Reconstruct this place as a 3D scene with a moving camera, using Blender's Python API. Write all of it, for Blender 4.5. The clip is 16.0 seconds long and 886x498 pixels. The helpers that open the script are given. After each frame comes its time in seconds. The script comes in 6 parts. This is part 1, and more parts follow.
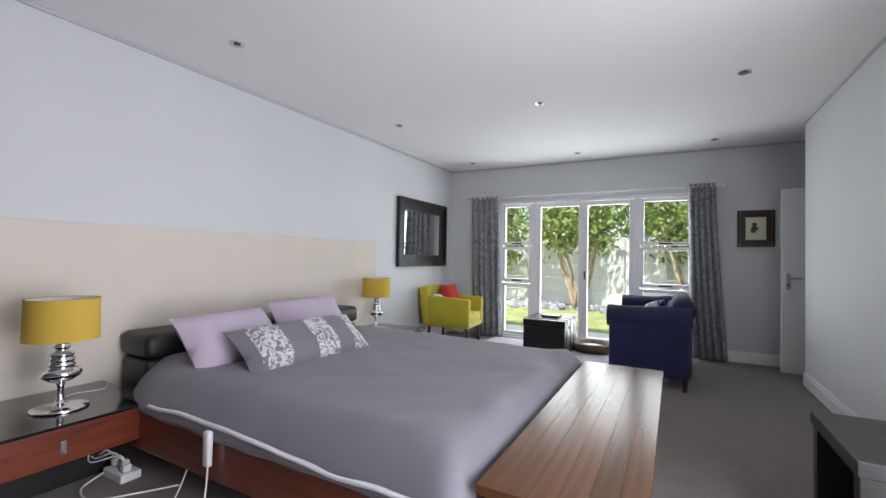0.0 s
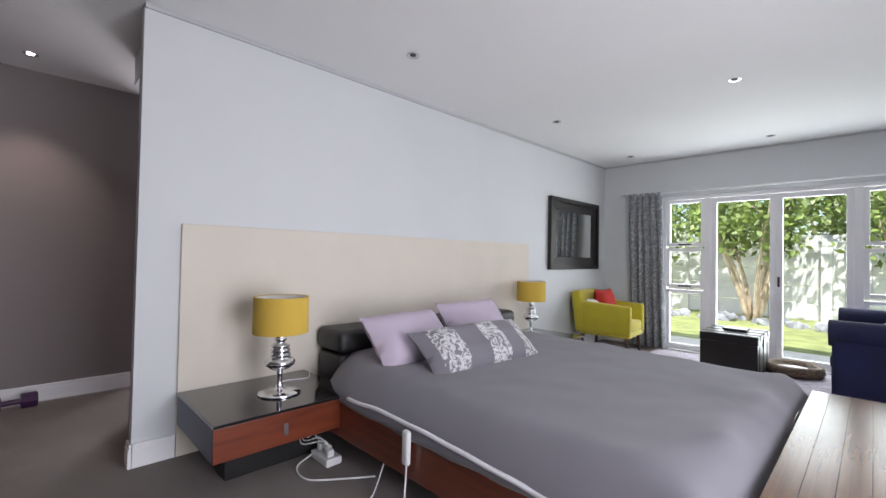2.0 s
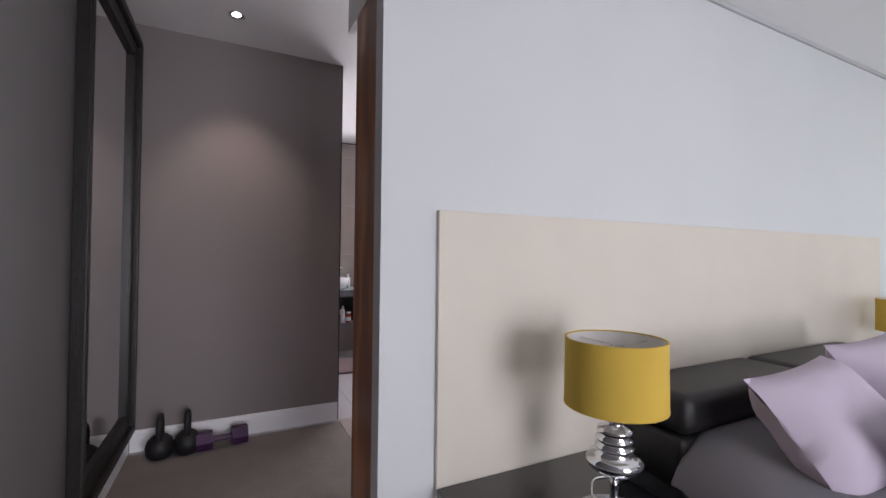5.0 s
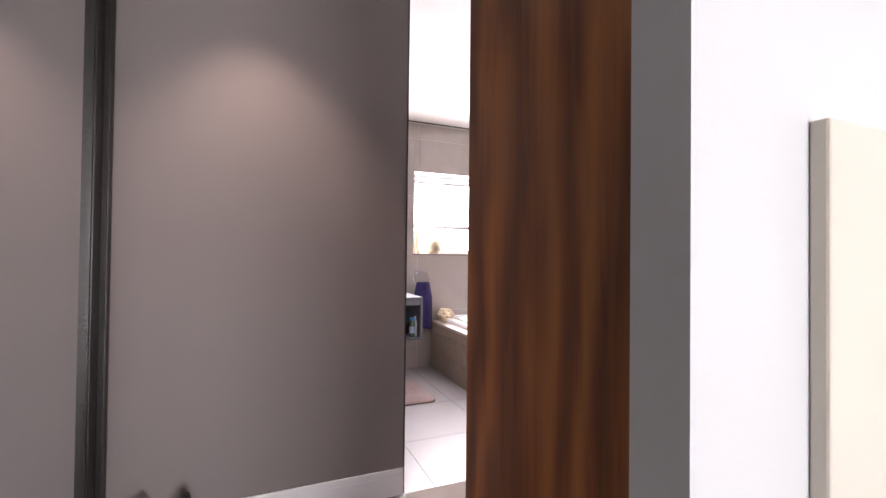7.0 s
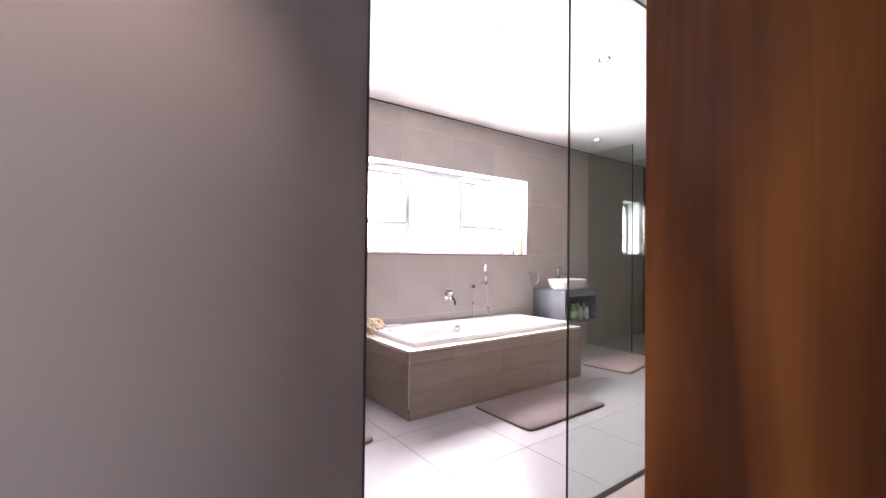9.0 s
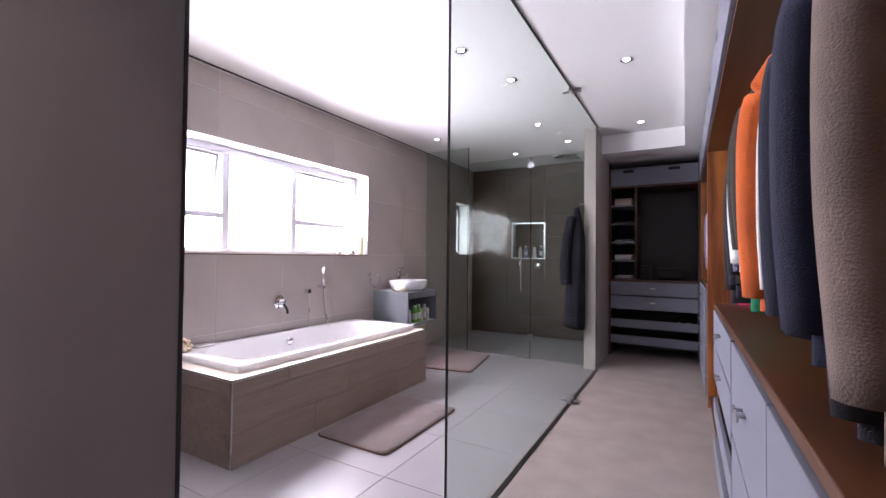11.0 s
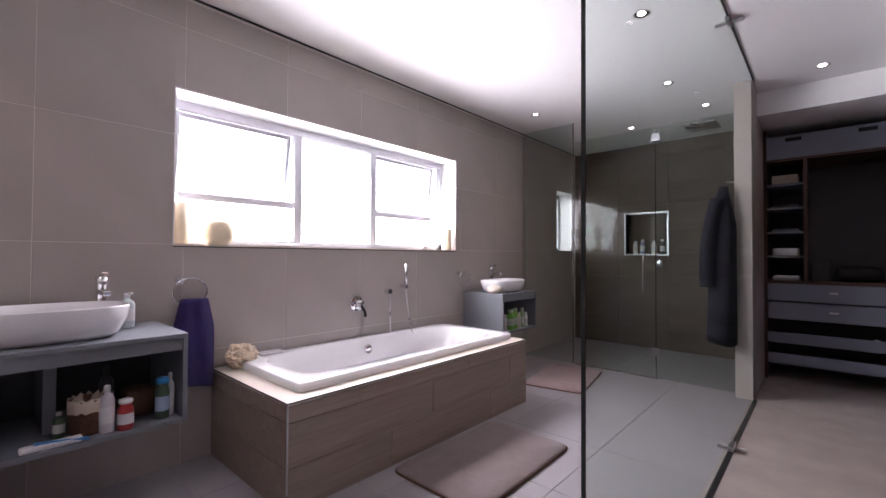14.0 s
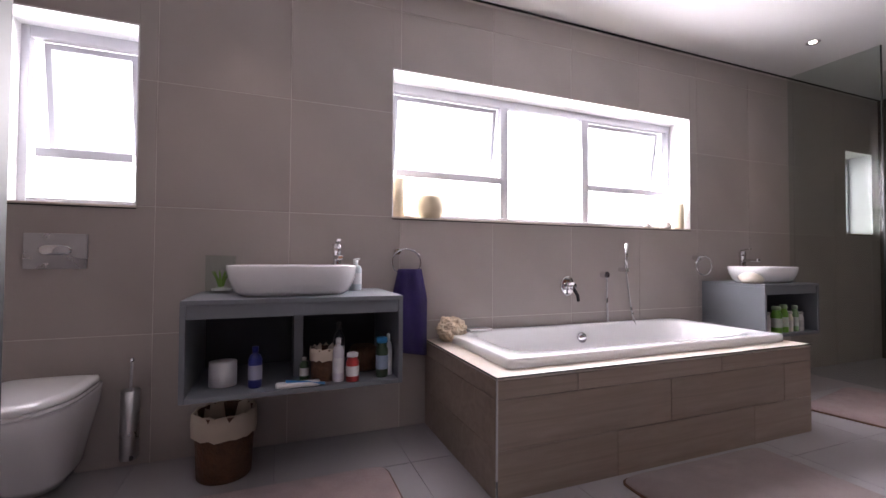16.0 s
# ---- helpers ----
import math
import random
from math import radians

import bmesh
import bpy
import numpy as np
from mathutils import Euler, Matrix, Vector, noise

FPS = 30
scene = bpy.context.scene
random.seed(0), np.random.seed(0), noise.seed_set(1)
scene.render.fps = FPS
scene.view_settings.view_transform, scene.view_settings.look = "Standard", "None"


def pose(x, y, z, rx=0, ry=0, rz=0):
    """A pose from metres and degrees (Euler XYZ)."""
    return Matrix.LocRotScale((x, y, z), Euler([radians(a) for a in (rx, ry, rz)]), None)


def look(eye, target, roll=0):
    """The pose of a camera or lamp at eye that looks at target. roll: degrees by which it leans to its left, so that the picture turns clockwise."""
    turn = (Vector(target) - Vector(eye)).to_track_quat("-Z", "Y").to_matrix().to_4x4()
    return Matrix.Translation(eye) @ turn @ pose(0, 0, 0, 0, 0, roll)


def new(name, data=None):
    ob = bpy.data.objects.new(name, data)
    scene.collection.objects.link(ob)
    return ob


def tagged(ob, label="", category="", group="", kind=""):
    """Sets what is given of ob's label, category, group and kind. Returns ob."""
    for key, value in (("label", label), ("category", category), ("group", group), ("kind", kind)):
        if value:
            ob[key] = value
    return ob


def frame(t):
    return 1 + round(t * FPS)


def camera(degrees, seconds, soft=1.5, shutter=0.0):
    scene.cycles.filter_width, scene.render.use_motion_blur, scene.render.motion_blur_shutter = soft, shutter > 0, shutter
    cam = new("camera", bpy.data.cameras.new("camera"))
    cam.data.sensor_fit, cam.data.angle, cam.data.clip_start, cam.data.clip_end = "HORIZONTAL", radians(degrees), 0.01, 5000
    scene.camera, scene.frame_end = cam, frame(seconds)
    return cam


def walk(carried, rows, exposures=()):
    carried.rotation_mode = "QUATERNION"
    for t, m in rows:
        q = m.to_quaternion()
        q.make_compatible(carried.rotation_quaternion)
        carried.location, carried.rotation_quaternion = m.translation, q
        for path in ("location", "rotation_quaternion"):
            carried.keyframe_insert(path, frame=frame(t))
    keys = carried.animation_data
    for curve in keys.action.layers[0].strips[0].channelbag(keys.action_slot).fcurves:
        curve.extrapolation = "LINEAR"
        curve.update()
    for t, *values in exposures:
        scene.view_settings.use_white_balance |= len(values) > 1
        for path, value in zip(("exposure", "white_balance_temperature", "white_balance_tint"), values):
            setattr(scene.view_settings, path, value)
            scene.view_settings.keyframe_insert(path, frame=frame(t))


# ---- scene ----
cam = camera(92.5, 16.0)
PATH = [
    (0, (3.246, -0.359, 1.208), (2.289, 1.397, 1.248), 1.0),
    (0.5, (3.193, -0.385, 1.218), (2.105, 1.292, 1.254), 1.0),
    (1, (3.129, -0.415, 1.218), (1.918, 1.176, 1.255), 0.9),
    (1.5, (3.034, -0.43, 1.216), (1.708, 1.067, 1.251), 0.7),
    (2, (2.916, -0.45, 1.218), (1.491, 0.953, 1.253), 1.1),
    (2.5, (2.745, -0.463, 1.224), (1.207, 0.815, 1.248), 1.2),
    (3, (2.507, -0.416, 1.229), (0.874, 0.738, 1.251), 1.0),
    (3.5, (2.265, -0.409, 1.233), (0.579, 0.665, 1.249), 1.0),
    (4, (1.987, -0.438, 1.236), (0.253, 0.558, 1.251), 0.9),
    (4.5, (1.712, -0.457, 1.232), (-0.051, 0.488, 1.253), 0.7),
    (5, (1.404, -0.454, 1.219), (-0.389, 0.432, 1.25), 0.6),
    (5.2, (1.287, -0.437, 1.223), (-0.526, 0.408, 1.246), 0.2),
    (7.3, (0.166, -0.405, 1.209), (-1.678, 0.369, 1.24), 0.6),
    (7.5, (0.078, -0.398, 1.207), (-1.766, 0.378, 1.244), 0.5),
    (8, (-0.081, -0.449, 1.205), (-1.877, 0.431, 1.248), 0.4),
    (8.5, (-0.308, -0.417, 1.203), (-2.034, 0.593, 1.247), 0.3),
    (9, (-0.468, -0.385, 1.206), (-2.073, 0.808, 1.235), 0.6),
    (9.5, (-0.617, -0.333, 1.206), (-2.062, 1.049, 1.233), 0.6),
    (10, (-0.719, -0.284, 1.205), (-1.991, 1.259, 1.235), 0.6),
    (10.2, (-0.743, -0.27, 1.206), (-1.953, 1.322, 1.238), 0.6),
    (12.3, (-1.051, -0.053, 1.207), (-1.879, 1.767, 1.243), 0.5),
    (12.5, (-1.057, -0.001, 1.208), (-1.896, 1.814, 1.241), 0.4),
    (13, (-1.141, 0.114, 1.205), (-2.101, 1.868, 1.241), 0.4),
    (13.5, (-1.219, 0.212, 1.206), (-2.382, 1.838, 1.231), 0.5),
    (14, (-1.286, 0.301, 1.165), (-2.622, 1.789, 1.199), 0.3),
    (14.5, (-1.347, 0.39, 1.136), (-2.858, 1.701, 1.16), 0.6),
    (15, (-1.426, 0.427, 1.062), (-3.091, 1.535, 1.101), 0.4),
    (15.5, (-1.508, 0.419, 1.008), (-3.29, 1.326, 1.053), 0.3),
    (16, (-1.552, 0.43, 0.977), (-3.415, 1.155, 1.026), 0.3),
]
EXPOSURES = [(0, 0.4, 6450, 16), (1.5, 0.5, 6450, 16), (4, 0.45, 6450, 17), (5.2, 0.5, 6500, 17), (7.3, 1.5, 6950, 20), (8.5, 1.55, 6850, 20), (10.2, 1.2, 6400, 24), (12.5, 0.55, 6300, 25), (14, 0.45, 6450, 23), (16, 0.4, 6600, 21)]
walk(cam, [(t, look(eye, target, roll)) for t, eye, target, roll in PATH], EXPOSURES)

# ---- light ----
world = bpy.data.worlds.new("world")
scene.world = world
world.use_nodes = True
wn = world.node_tree.nodes
sky = wn.new("ShaderNodeTexSky")
sky.sky_type, sky.sun_disc = "NISHITA", False
sky.sun_elevation, sky.sun_rotation = radians(58), radians(160)
wn["Background"].inputs["Strength"].default_value = 0.15
world.node_tree.links.new(sky.outputs[0], wn["Background"].inputs["Color"])


# rooms are laid out from their own corner: the bedroom's is the world's origin
BEDROOM, BATHROOM = Vector((0, 0, 0)), Vector((-0.222, 0.047, 0))
BASE = BEDROOM


def lamp(name, kind, matrix, energy, colour, **settings):
    data = bpy.data.lights.new(name, kind)
    data.energy, data.color = energy, colour
    for key, value in settings.items():
        if key == "size":
            if kind == "AREA":
                data.size = value
            else:
                data.shadow_soft_size = value
        elif key == "size_y":
            data.shape, data.size_y = "RECTANGLE", value
        elif key == "angle":
            data.angle = value
        elif key == "spot":
            data.spot_size, data.spot_blend = value, 0.7
    ob = new(name, data)
    ob.matrix_world = Matrix.Translation(BASE) @ matrix
    return ob


# the sun stands high behind the house and lights the garden
lamp("sun", "SUN", look((5.5, 1.0, 16), (2.2, 10, 0)), 5.0, (1.0, 0.95, 0.87), angle=radians(0.5))
# daylight in the window openings
lamp("daylight_garden_door", "AREA", look((2.15, 5.99, 1.1), (2.15, 0, 1.0)), 64, (0.94, 0.98, 1.0), size=2.5, size_y=1.95)
lamp("daylight_side_window", "AREA", look((4.48, 0.7, 1.05), (0, 0.9, 1.0)), 80, (0.93, 0.95, 1.0), size=1.75, size_y=1.95)
BASE = BATHROOM
lamp("daylight_bath_window", "AREA", look((-3.97, 2.21, 1.66), (0, 2.21, 0.7)), 92, (0.97, 0.96, 1.0), size=2.3, size_y=0.8)
lamp("daylight_toilet_window", "AREA", look((-3.97, -0.5, 1.66), (0, -0.5, 0.7)), 11, (0.97, 0.96, 1.0), size=0.5, size_y=0.8)
BASE = BEDROOM

# ---- materials ----


def mat(name, base, rough=0.6, metal=0.0, vary=0.08, scale=6.0, bump=0.0, bump_scale=200.0, coat=0.0, piece=0.0, sheen=0.0, stretch=(1, 1, 1), second=None):
    m = bpy.data.materials.new(name)
    m.use_nodes = True
    nt = m.node_tree
    b = nt.nodes["Principled BSDF"]
    b.inputs["Roughness"].default_value, b.inputs["Metallic"].default_value = rough, metal
    b.inputs["Coat Weight"].default_value = coat
    b.inputs["Sheen Weight"].default_value = sheen
    co = nt.nodes.new("ShaderNodeTexCoord")
    mp = nt.nodes.new("ShaderNodeMapping")
    mp.inputs["Scale"].default_value = stretch
    nt.links.new(co.outputs["Object"], mp.inputs[0])
    big = nt.nodes.new("ShaderNodeTexNoise")
    big.inputs["Scale"].default_value, big.inputs["Detail"].default_value = scale, 6
    nt.links.new(mp.outputs[0], big.inputs["Vector"])
    ramp = nt.nodes.new("ShaderNodeValToRGB")
    lo = tuple(c * (1 - vary) for c in base) if second is None else second
    hi = tuple(min(1, c * (1 + vary)) for c in base) if second is None else base
    ramp.color_ramp.elements[0].color, ramp.color_ramp.elements[1].color = (*lo, 1), (*hi, 1)
    ramp.color_ramp.elements[0].position, ramp.color_ramp.elements[1].position = 0.3, 0.7
    nt.links.new(big.outputs["Fac"], ramp.inputs[0])
    colour = ramp.outputs[0]
    if piece:
        info = nt.nodes.new("ShaderNodeObjectInfo")
        hsv = nt.nodes.new("ShaderNodeHueSaturation")
        rng = nt.nodes.new("ShaderNodeMapRange")
        rng.inputs["To Min"].default_value, rng.inputs["To Max"].default_value = 1 - piece, 1 + piece
        nt.links.new(info.outputs["Random"], rng.inputs["Value"])
        nt.links.new(rng.outputs[0], hsv.inputs["Value"])
        nt.links.new(colour, hsv.inputs["Color"])
        colour = hsv.outputs[0]
    nt.links.new(colour, b.inputs["Base Color"])
    fine = nt.nodes.new("ShaderNodeTexNoise")
    fine.inputs["Scale"].default_value, fine.inputs["Detail"].default_value = bump_scale, 3
    nt.links.new(mp.outputs[0], fine.inputs["Vector"])
    rr = nt.nodes.new("ShaderNodeMapRange")
    rr.inputs["To Min"].default_value, rr.inputs["To Max"].default_value = max(0.0, rough * 0.88), min(1.0, rough * 1.12)
    nt.links.new(big.outputs["Fac"], rr.inputs["Value"])
    nt.links.new(rr.outputs[0], b.inputs["Roughness"])
    if bump:
        bp = nt.nodes.new("ShaderNodeBump")
        bp.inputs["Strength"].default_value, bp.inputs["Distance"].default_value = bump, 0.01
        nt.links.new(fine.outputs["Fac"], bp.inputs["Height"])
        nt.links.new(bp.outputs[0], b.inputs["Normal"])
    return m


def wood(name, light, dark, rough, along, coat=0.0, size=1.0, piece=0.0):
    """Grain that runs along one axis: stretched noise, warped, with fine pores."""
    stretch = [9.0 * size] * 3
    stretch["xyz".index(along)] = 0.55 * size
    m = mat(name, light, rough, 0, scale=1.6, second=dark, stretch=tuple(stretch), bump=0.06, bump_scale=14, coat=coat, piece=piece)
    nt = m.node_tree
    for n in nt.nodes:
        if n.type == "TEX_NOISE" and n.inputs["Scale"].default_value < 2:
            n.inputs["Distortion"].default_value = 1.6
            n.inputs["Roughness"].default_value = 0.62
    return m


def veneer(name, tones):
    """Upright crown-cut veneer: wide arched bands of growth rings under fine straight pores."""
    m = wood(name, tones[2], tones[0], 0.42, "z", coat=0.08, size=1.4)
    nt = m.node_tree
    b = nt.nodes["Principled BSDF"]
    pores = b.inputs["Base Color"].links[0].from_socket
    co = nt.nodes.new("ShaderNodeTexCoord")
    mp = nt.nodes.new("ShaderNodeMapping")
    mp.inputs["Scale"].default_value = (1.0, 1.0, 0.30)
    nt.links.new(co.outputs["Object"], mp.inputs[0])
    wave = nt.nodes.new("ShaderNodeTexWave")
    wave.bands_direction = "X"
    for key, value in (("Scale", 2.0), ("Distortion", 11.0), ("Detail", 2.5), ("Detail Scale", 1.3), ("Detail Roughness", 0.55)):
        wave.inputs[key].default_value = value
    nt.links.new(mp.outputs[0], wave.inputs["Vector"])
    ramp = nt.nodes.new("ShaderNodeValToRGB")
    e = ramp.color_ramp.elements
    e[0].color, e[1].color = (*tones[0], 1), (*tones[2], 1)
    mid = e.new(0.45)
    mid.color = (*tones[1], 1)
    nt.links.new(wave.outputs["Fac"], ramp.inputs[0])
    mix = nt.nodes.new("ShaderNodeMixRGB")
    mix.inputs[0].default_value = 0.38
    nt.links.new(ramp.outputs[0], mix.inputs[1])
    nt.links.new(pores, mix.inputs[2])
    nt.links.new(mix.outputs[0], b.inputs["Base Color"])
    return m


def glass_mat(name, tint=(0.95, 0.98, 0.97), rough=0.0):
    m = bpy.data.materials.new(name)
    m.use_nodes = True
    nt = m.node_tree
    out = nt.nodes["Material Output"]
    nt.nodes.remove(nt.nodes["Principled BSDF"])
    tr = nt.nodes.new("ShaderNodeBsdfTransparent")
    tr.inputs[0].default_value = (*tint, 1)
    gl = nt.nodes.new("ShaderNodeBsdfGlossy")
    gl.inputs["Roughness"].default_value = rough
    lw = nt.nodes.new("ShaderNodeLayerWeight")
    lw.inputs["Blend"].default_value = 0.5
    pw = nt.nodes.new("ShaderNodeMath")
    pw.operation = "POWER"
    pw.inputs[1].default_value = 4.0
    nt.links.new(lw.outputs["Facing"], pw.inputs[0])
    fr = nt.nodes.new("ShaderNodeMapRange")
    fr.inputs["To Min"].default_value, fr.inputs["To Max"].default_value = 0.008, 0.06
    nt.links.new(pw.outputs[0], fr.inputs["Value"])
    mix = nt.nodes.new("ShaderNodeMixShader")
    nt.links.new(fr.outputs[0], mix.inputs[0])
    nt.links.new(tr.outputs[0], mix.inputs[1])
    nt.links.new(gl.outputs[0], mix.inputs[2])
    nt.links.new(mix.outputs[0], out.inputs[0])
    return m


def glow(name, colour, strength):
    m = bpy.data.materials.new(name)
    m.use_nodes = True
    b = m.node_tree.nodes["Principled BSDF"]
    b.inputs["Base Color"].default_value = (0.9, 0.9, 0.9, 1)
    b.inputs["Emission Color"].default_value = (*colour, 1)
    b.inputs["Emission Strength"].default_value = strength
    return m


def patterned(name, base, motif, scale, sharp, rough=0.9, kind="vine"):
    """Cloth printed with a motif: curling bands of warped noise, or flower-like cells."""
    m = mat(name, base, rough, 0, 0.06, 8, 0.2, 900, sheen=0.2)
    nt = m.node_tree
    b = nt.nodes["Principled BSDF"]
    old = b.inputs["Base Color"].links[0].from_socket
    co = nt.nodes.new("ShaderNodeTexCoord")
    no = nt.nodes.new("ShaderNodeTexNoise")
    no.inputs["Scale"].default_value, no.inputs["Detail"].default_value = scale, 2.0
    no.inputs["Distortion"].default_value = 2.2 if kind == "vine" else 0.8
    nt.links.new(co.outputs["Object"], no.inputs["Vector"])
    ramp = nt.nodes.new("ShaderNodeValToRGB")
    e = ramp.color_ramp.elements
    e[0].position, e[0].color = 0.5 - sharp, (0, 0, 0, 1)
    e[1].position, e[1].color = 0.5, (1, 1, 1, 1)
    third = e.new(0.5 + sharp)
    third.color = (0, 0, 0, 1)
    nt.links.new(no.outputs["Fac"], ramp.inputs[0])
    mix = nt.nodes.new("ShaderNodeMixRGB")
    mix.inputs[2].default_value = (*motif, 1)
    nt.links.new(ramp.outputs[0], mix.inputs[0])
    nt.links.new(old, mix.inputs[1])
    nt.links.new(mix.outputs[0], b.inputs["Base Color"])
    return m


M_WALL = mat("wall_paint_pale_grey", (0.62, 0.64, 0.65), 0.75, 0, 0.02, 1.2, 0.04, 180)
# the passage grey again, darkened for the shade on the south wall
M_SOUTH = mat("wall_paint_grey_shaded", (0.105, 0.098, 0.098), 0.75, 0, 0.03, 1.2, 0.05, 180)
M_HALL = mat("wall_paint_mid_grey", (0.215, 0.188, 0.184), 0.75, 0, 0.03, 1.2, 0.05, 180)
# grey that stands for the shade of a recessed line under the ceiling
M_CORNICE = mat("cornice_shadow_grey", (0.48, 0.49, 0.50), 0.8, 0, 0.03, 2)
M_CEIL = mat("ceiling_white", (0.80, 0.80, 0.80), 0.85, 0, 0.015, 1.0, 0.03, 150)
M_WHITE = mat("white_gloss_paint", (0.82, 0.82, 0.83), 0.35, 0, 0.02, 3)
M_PANEL = mat("cream_upholstered_panel", (0.66, 0.61, 0.53), 0.85, 0, 0.025, 3, 0.15, 500)
M_CARPET = mat("taupe_carpet", (0.175, 0.142, 0.124), 0.98, 0, 0.14, 7, 0.9, 420, sheen=0.3)
M_SCREED = mat("aisle_carpet", (0.34, 0.29, 0.27), 0.95, 0, 0.10, 5, 0.7, 320)
M_TILE = mat("taupe_wall_tile", (0.40, 0.355, 0.33), 0.36, 0, 0.05, 2.2, 0.03, 60, piece=0.035)
M_FTILE = mat("grey_floor_tile", (0.29, 0.275, 0.29), 0.33, 0, 0.05, 2.0, 0.03, 90, piece=0.03)
M_GROUT = mat("grout", (0.62, 0.58, 0.55), 0.9, 0, 0.05, 20)
M_GROUT_DARK = mat("floor_grout", (0.27, 0.255, 0.27), 0.9, 0, 0.05, 20)
M_BROWN = wood("shower_wall_tile", (0.17, 0.13, 0.105), (0.11, 0.083, 0.066), 0.6, "x", piece=0.08)
M_PLANK = wood("wood_look_plank_tile", (0.36, 0.285, 0.235), (0.25, 0.195, 0.16), 0.45, "y", piece=0.09)
M_RIM = mat("cream_stone_ledge", (0.62, 0.55, 0.48), 0.4, 0, 0.06, 6)
M_ACRYL = mat("white_acrylic", (0.86, 0.86, 0.87), 0.12, 0, 0.01, 2, coat=0.5)
M_CERAM = mat("white_ceramic", (0.85, 0.84, 0.85), 0.1, 0, 0.01, 2, coat=0.6)
M_CHROME = mat("chrome", (0.78, 0.78, 0.80), 0.08, 1.0, 0.02, 5)
M_STEEL = mat("brushed_steel", (0.55, 0.55, 0.56), 0.28, 1.0, 0.04, 12)
M_WALNUT = veneer("walnut_veneer", ((0.10, 0.026, 0.008), (0.24, 0.072, 0.018), (0.46, 0.165, 0.040)))
# same walnut with lengthwise grain, darkened for the shade inside the wardrobe
M_WALNUT_Y_SHADED = wood("walnut_lengthwise_shaded", (0.11, 0.038, 0.011), (0.055, 0.018, 0.006), 0.42, "y", coat=0.15)
M_MAHOG = wood("mahogany", (0.20, 0.045, 0.018), (0.095, 0.02, 0.010), 0.3, "y", coat=0.3)
M_MAHOG_X = wood("mahogany_rail", (0.20, 0.045, 0.018), (0.095, 0.02, 0.010), 0.3, "x", coat=0.3)
M_BENCH = wood("varnished_blackwood", (0.14, 0.058, 0.020), (0.085, 0.032, 0.011), 0.22, "y", coat=0.0, piece=0.22)
M_BENCH.node_tree.nodes["Principled BSDF"].inputs["Specular IOR Level"].default_value = 0.3
M_BENCH.node_tree.nodes["Bump"].inputs["Strength"].default_value = 0.02
M_GREYLAC = mat("blue_grey_lacquer", (0.19, 0.20, 0.25), 0.5, 0, 0.03, 4)
M_ALU = mat("pale_grey_aluminium", (0.48, 0.48, 0.52), 0.4, 0.2, 0.03, 5)
M_VANITY = mat("grey_vanity_laminate", (0.20, 0.215, 0.24), 0.5, 0, 0.05, 5)
# vanity grey darkened for the shade inside the shelves; also dulls bulbs that are off
M_UNLIT_GREY = mat("unlit_dark_grey", (0.06, 0.065, 0.075), 0.6, 0, 0.05, 5)
M_DARKPANEL = mat("dark_grey_panel", (0.075, 0.07, 0.075), 0.6, 0, 0.06, 4)
M_LEATHER = mat("black_leather", (0.010, 0.009, 0.010), 0.42, 0, 0.2, 10, 0.25, 260)
M_BLACKGLASS = mat("black_glass_top", (0.008, 0.008, 0.010), 0.06, 0, 0.1, 4, coat=0.6)
M_BLACK = mat("black_lacquer", (0.015, 0.014, 0.014), 0.35, 0, 0.15, 8, 0.1, 60)
M_FRAME = mat("carved_black_frame", (0.010, 0.008, 0.007), 0.45, 0, 0.2, 14, 0.2, 45)
M_DKFRAME = wood("dark_brown_frame", (0.050, 0.026, 0.018), (0.025, 0.013, 0.010), 0.4, "z")
M_MIRROR = mat("mirror_glass", (0.86, 0.88, 0.88), 0.01, 1.0, 0.0, 2)
M_YELLOW = mat("mustard_lampshade_cloth", (0.58, 0.385, 0.055), 0.85, 0, 0.04, 6, 0.2, 900)
M_SHADE_IN = mat("lampshade_lining", (0.75, 0.72, 0.68), 0.8, 0, 0.03, 6)
M_CHAIR = mat("chartreuse_wool", (0.50, 0.42, 0.025), 0.95, 0, 0.06, 8, 0.3, 700, sheen=0.3)
M_NAVY = mat("navy_velvet", (0.010, 0.012, 0.055), 0.9, 0, 0.25, 6, 0.2, 500, sheen=0.08)
M_RED = mat("red_cushion_cloth", (0.42, 0.025, 0.018), 0.9, 0, 0.12, 8, 0.2, 500)
M_DUVET = mat("grey_cotton_duvet", (0.185, 0.175, 0.20), 0.9, 0, 0.05, 3, 0.12, 600, sheen=0.15)
M_LILAC = mat("lilac_pillow_cotton", (0.52, 0.45, 0.54), 0.92, 0, 0.04, 4, 0.15, 600)
M_SHEET = mat("white_sheet", (0.78, 0.77, 0.80), 0.9, 0, 0.03, 5, 0.2, 300)
M_FLOWER = patterned("damask_band", (0.20, 0.19, 0.215), (0.72, 0.71, 0.72), 24, 0.12, kind="cell")
M_CURTAIN = patterned("grey_vine_curtain", (0.17, 0.18, 0.20), (0.55, 0.56, 0.56), 15, 0.06)
M_RUG = patterned("pale_patterned_rug", (0.52, 0.47, 0.52), (0.30, 0.26, 0.33), 7, 0.09)
M_LEG = mat("dark_wood_leg", (0.055, 0.022, 0.012), 0.4, 0, 0.2, 10)
M_PLASTIC = mat("white_plastic", (0.75, 0.75, 0.75), 0.4, 0, 0.02, 5)
M_PURPLE = mat("purple_towel", (0.035, 0.02, 0.13), 0.98, 0, 0.25, 14, 0.9, 260, sheen=0.1)
M_MAUVE = mat("mauve_bath_mat", (0.22, 0.165, 0.165), 0.98, 0, 0.15, 12, 1.0, 260, sheen=0.3)
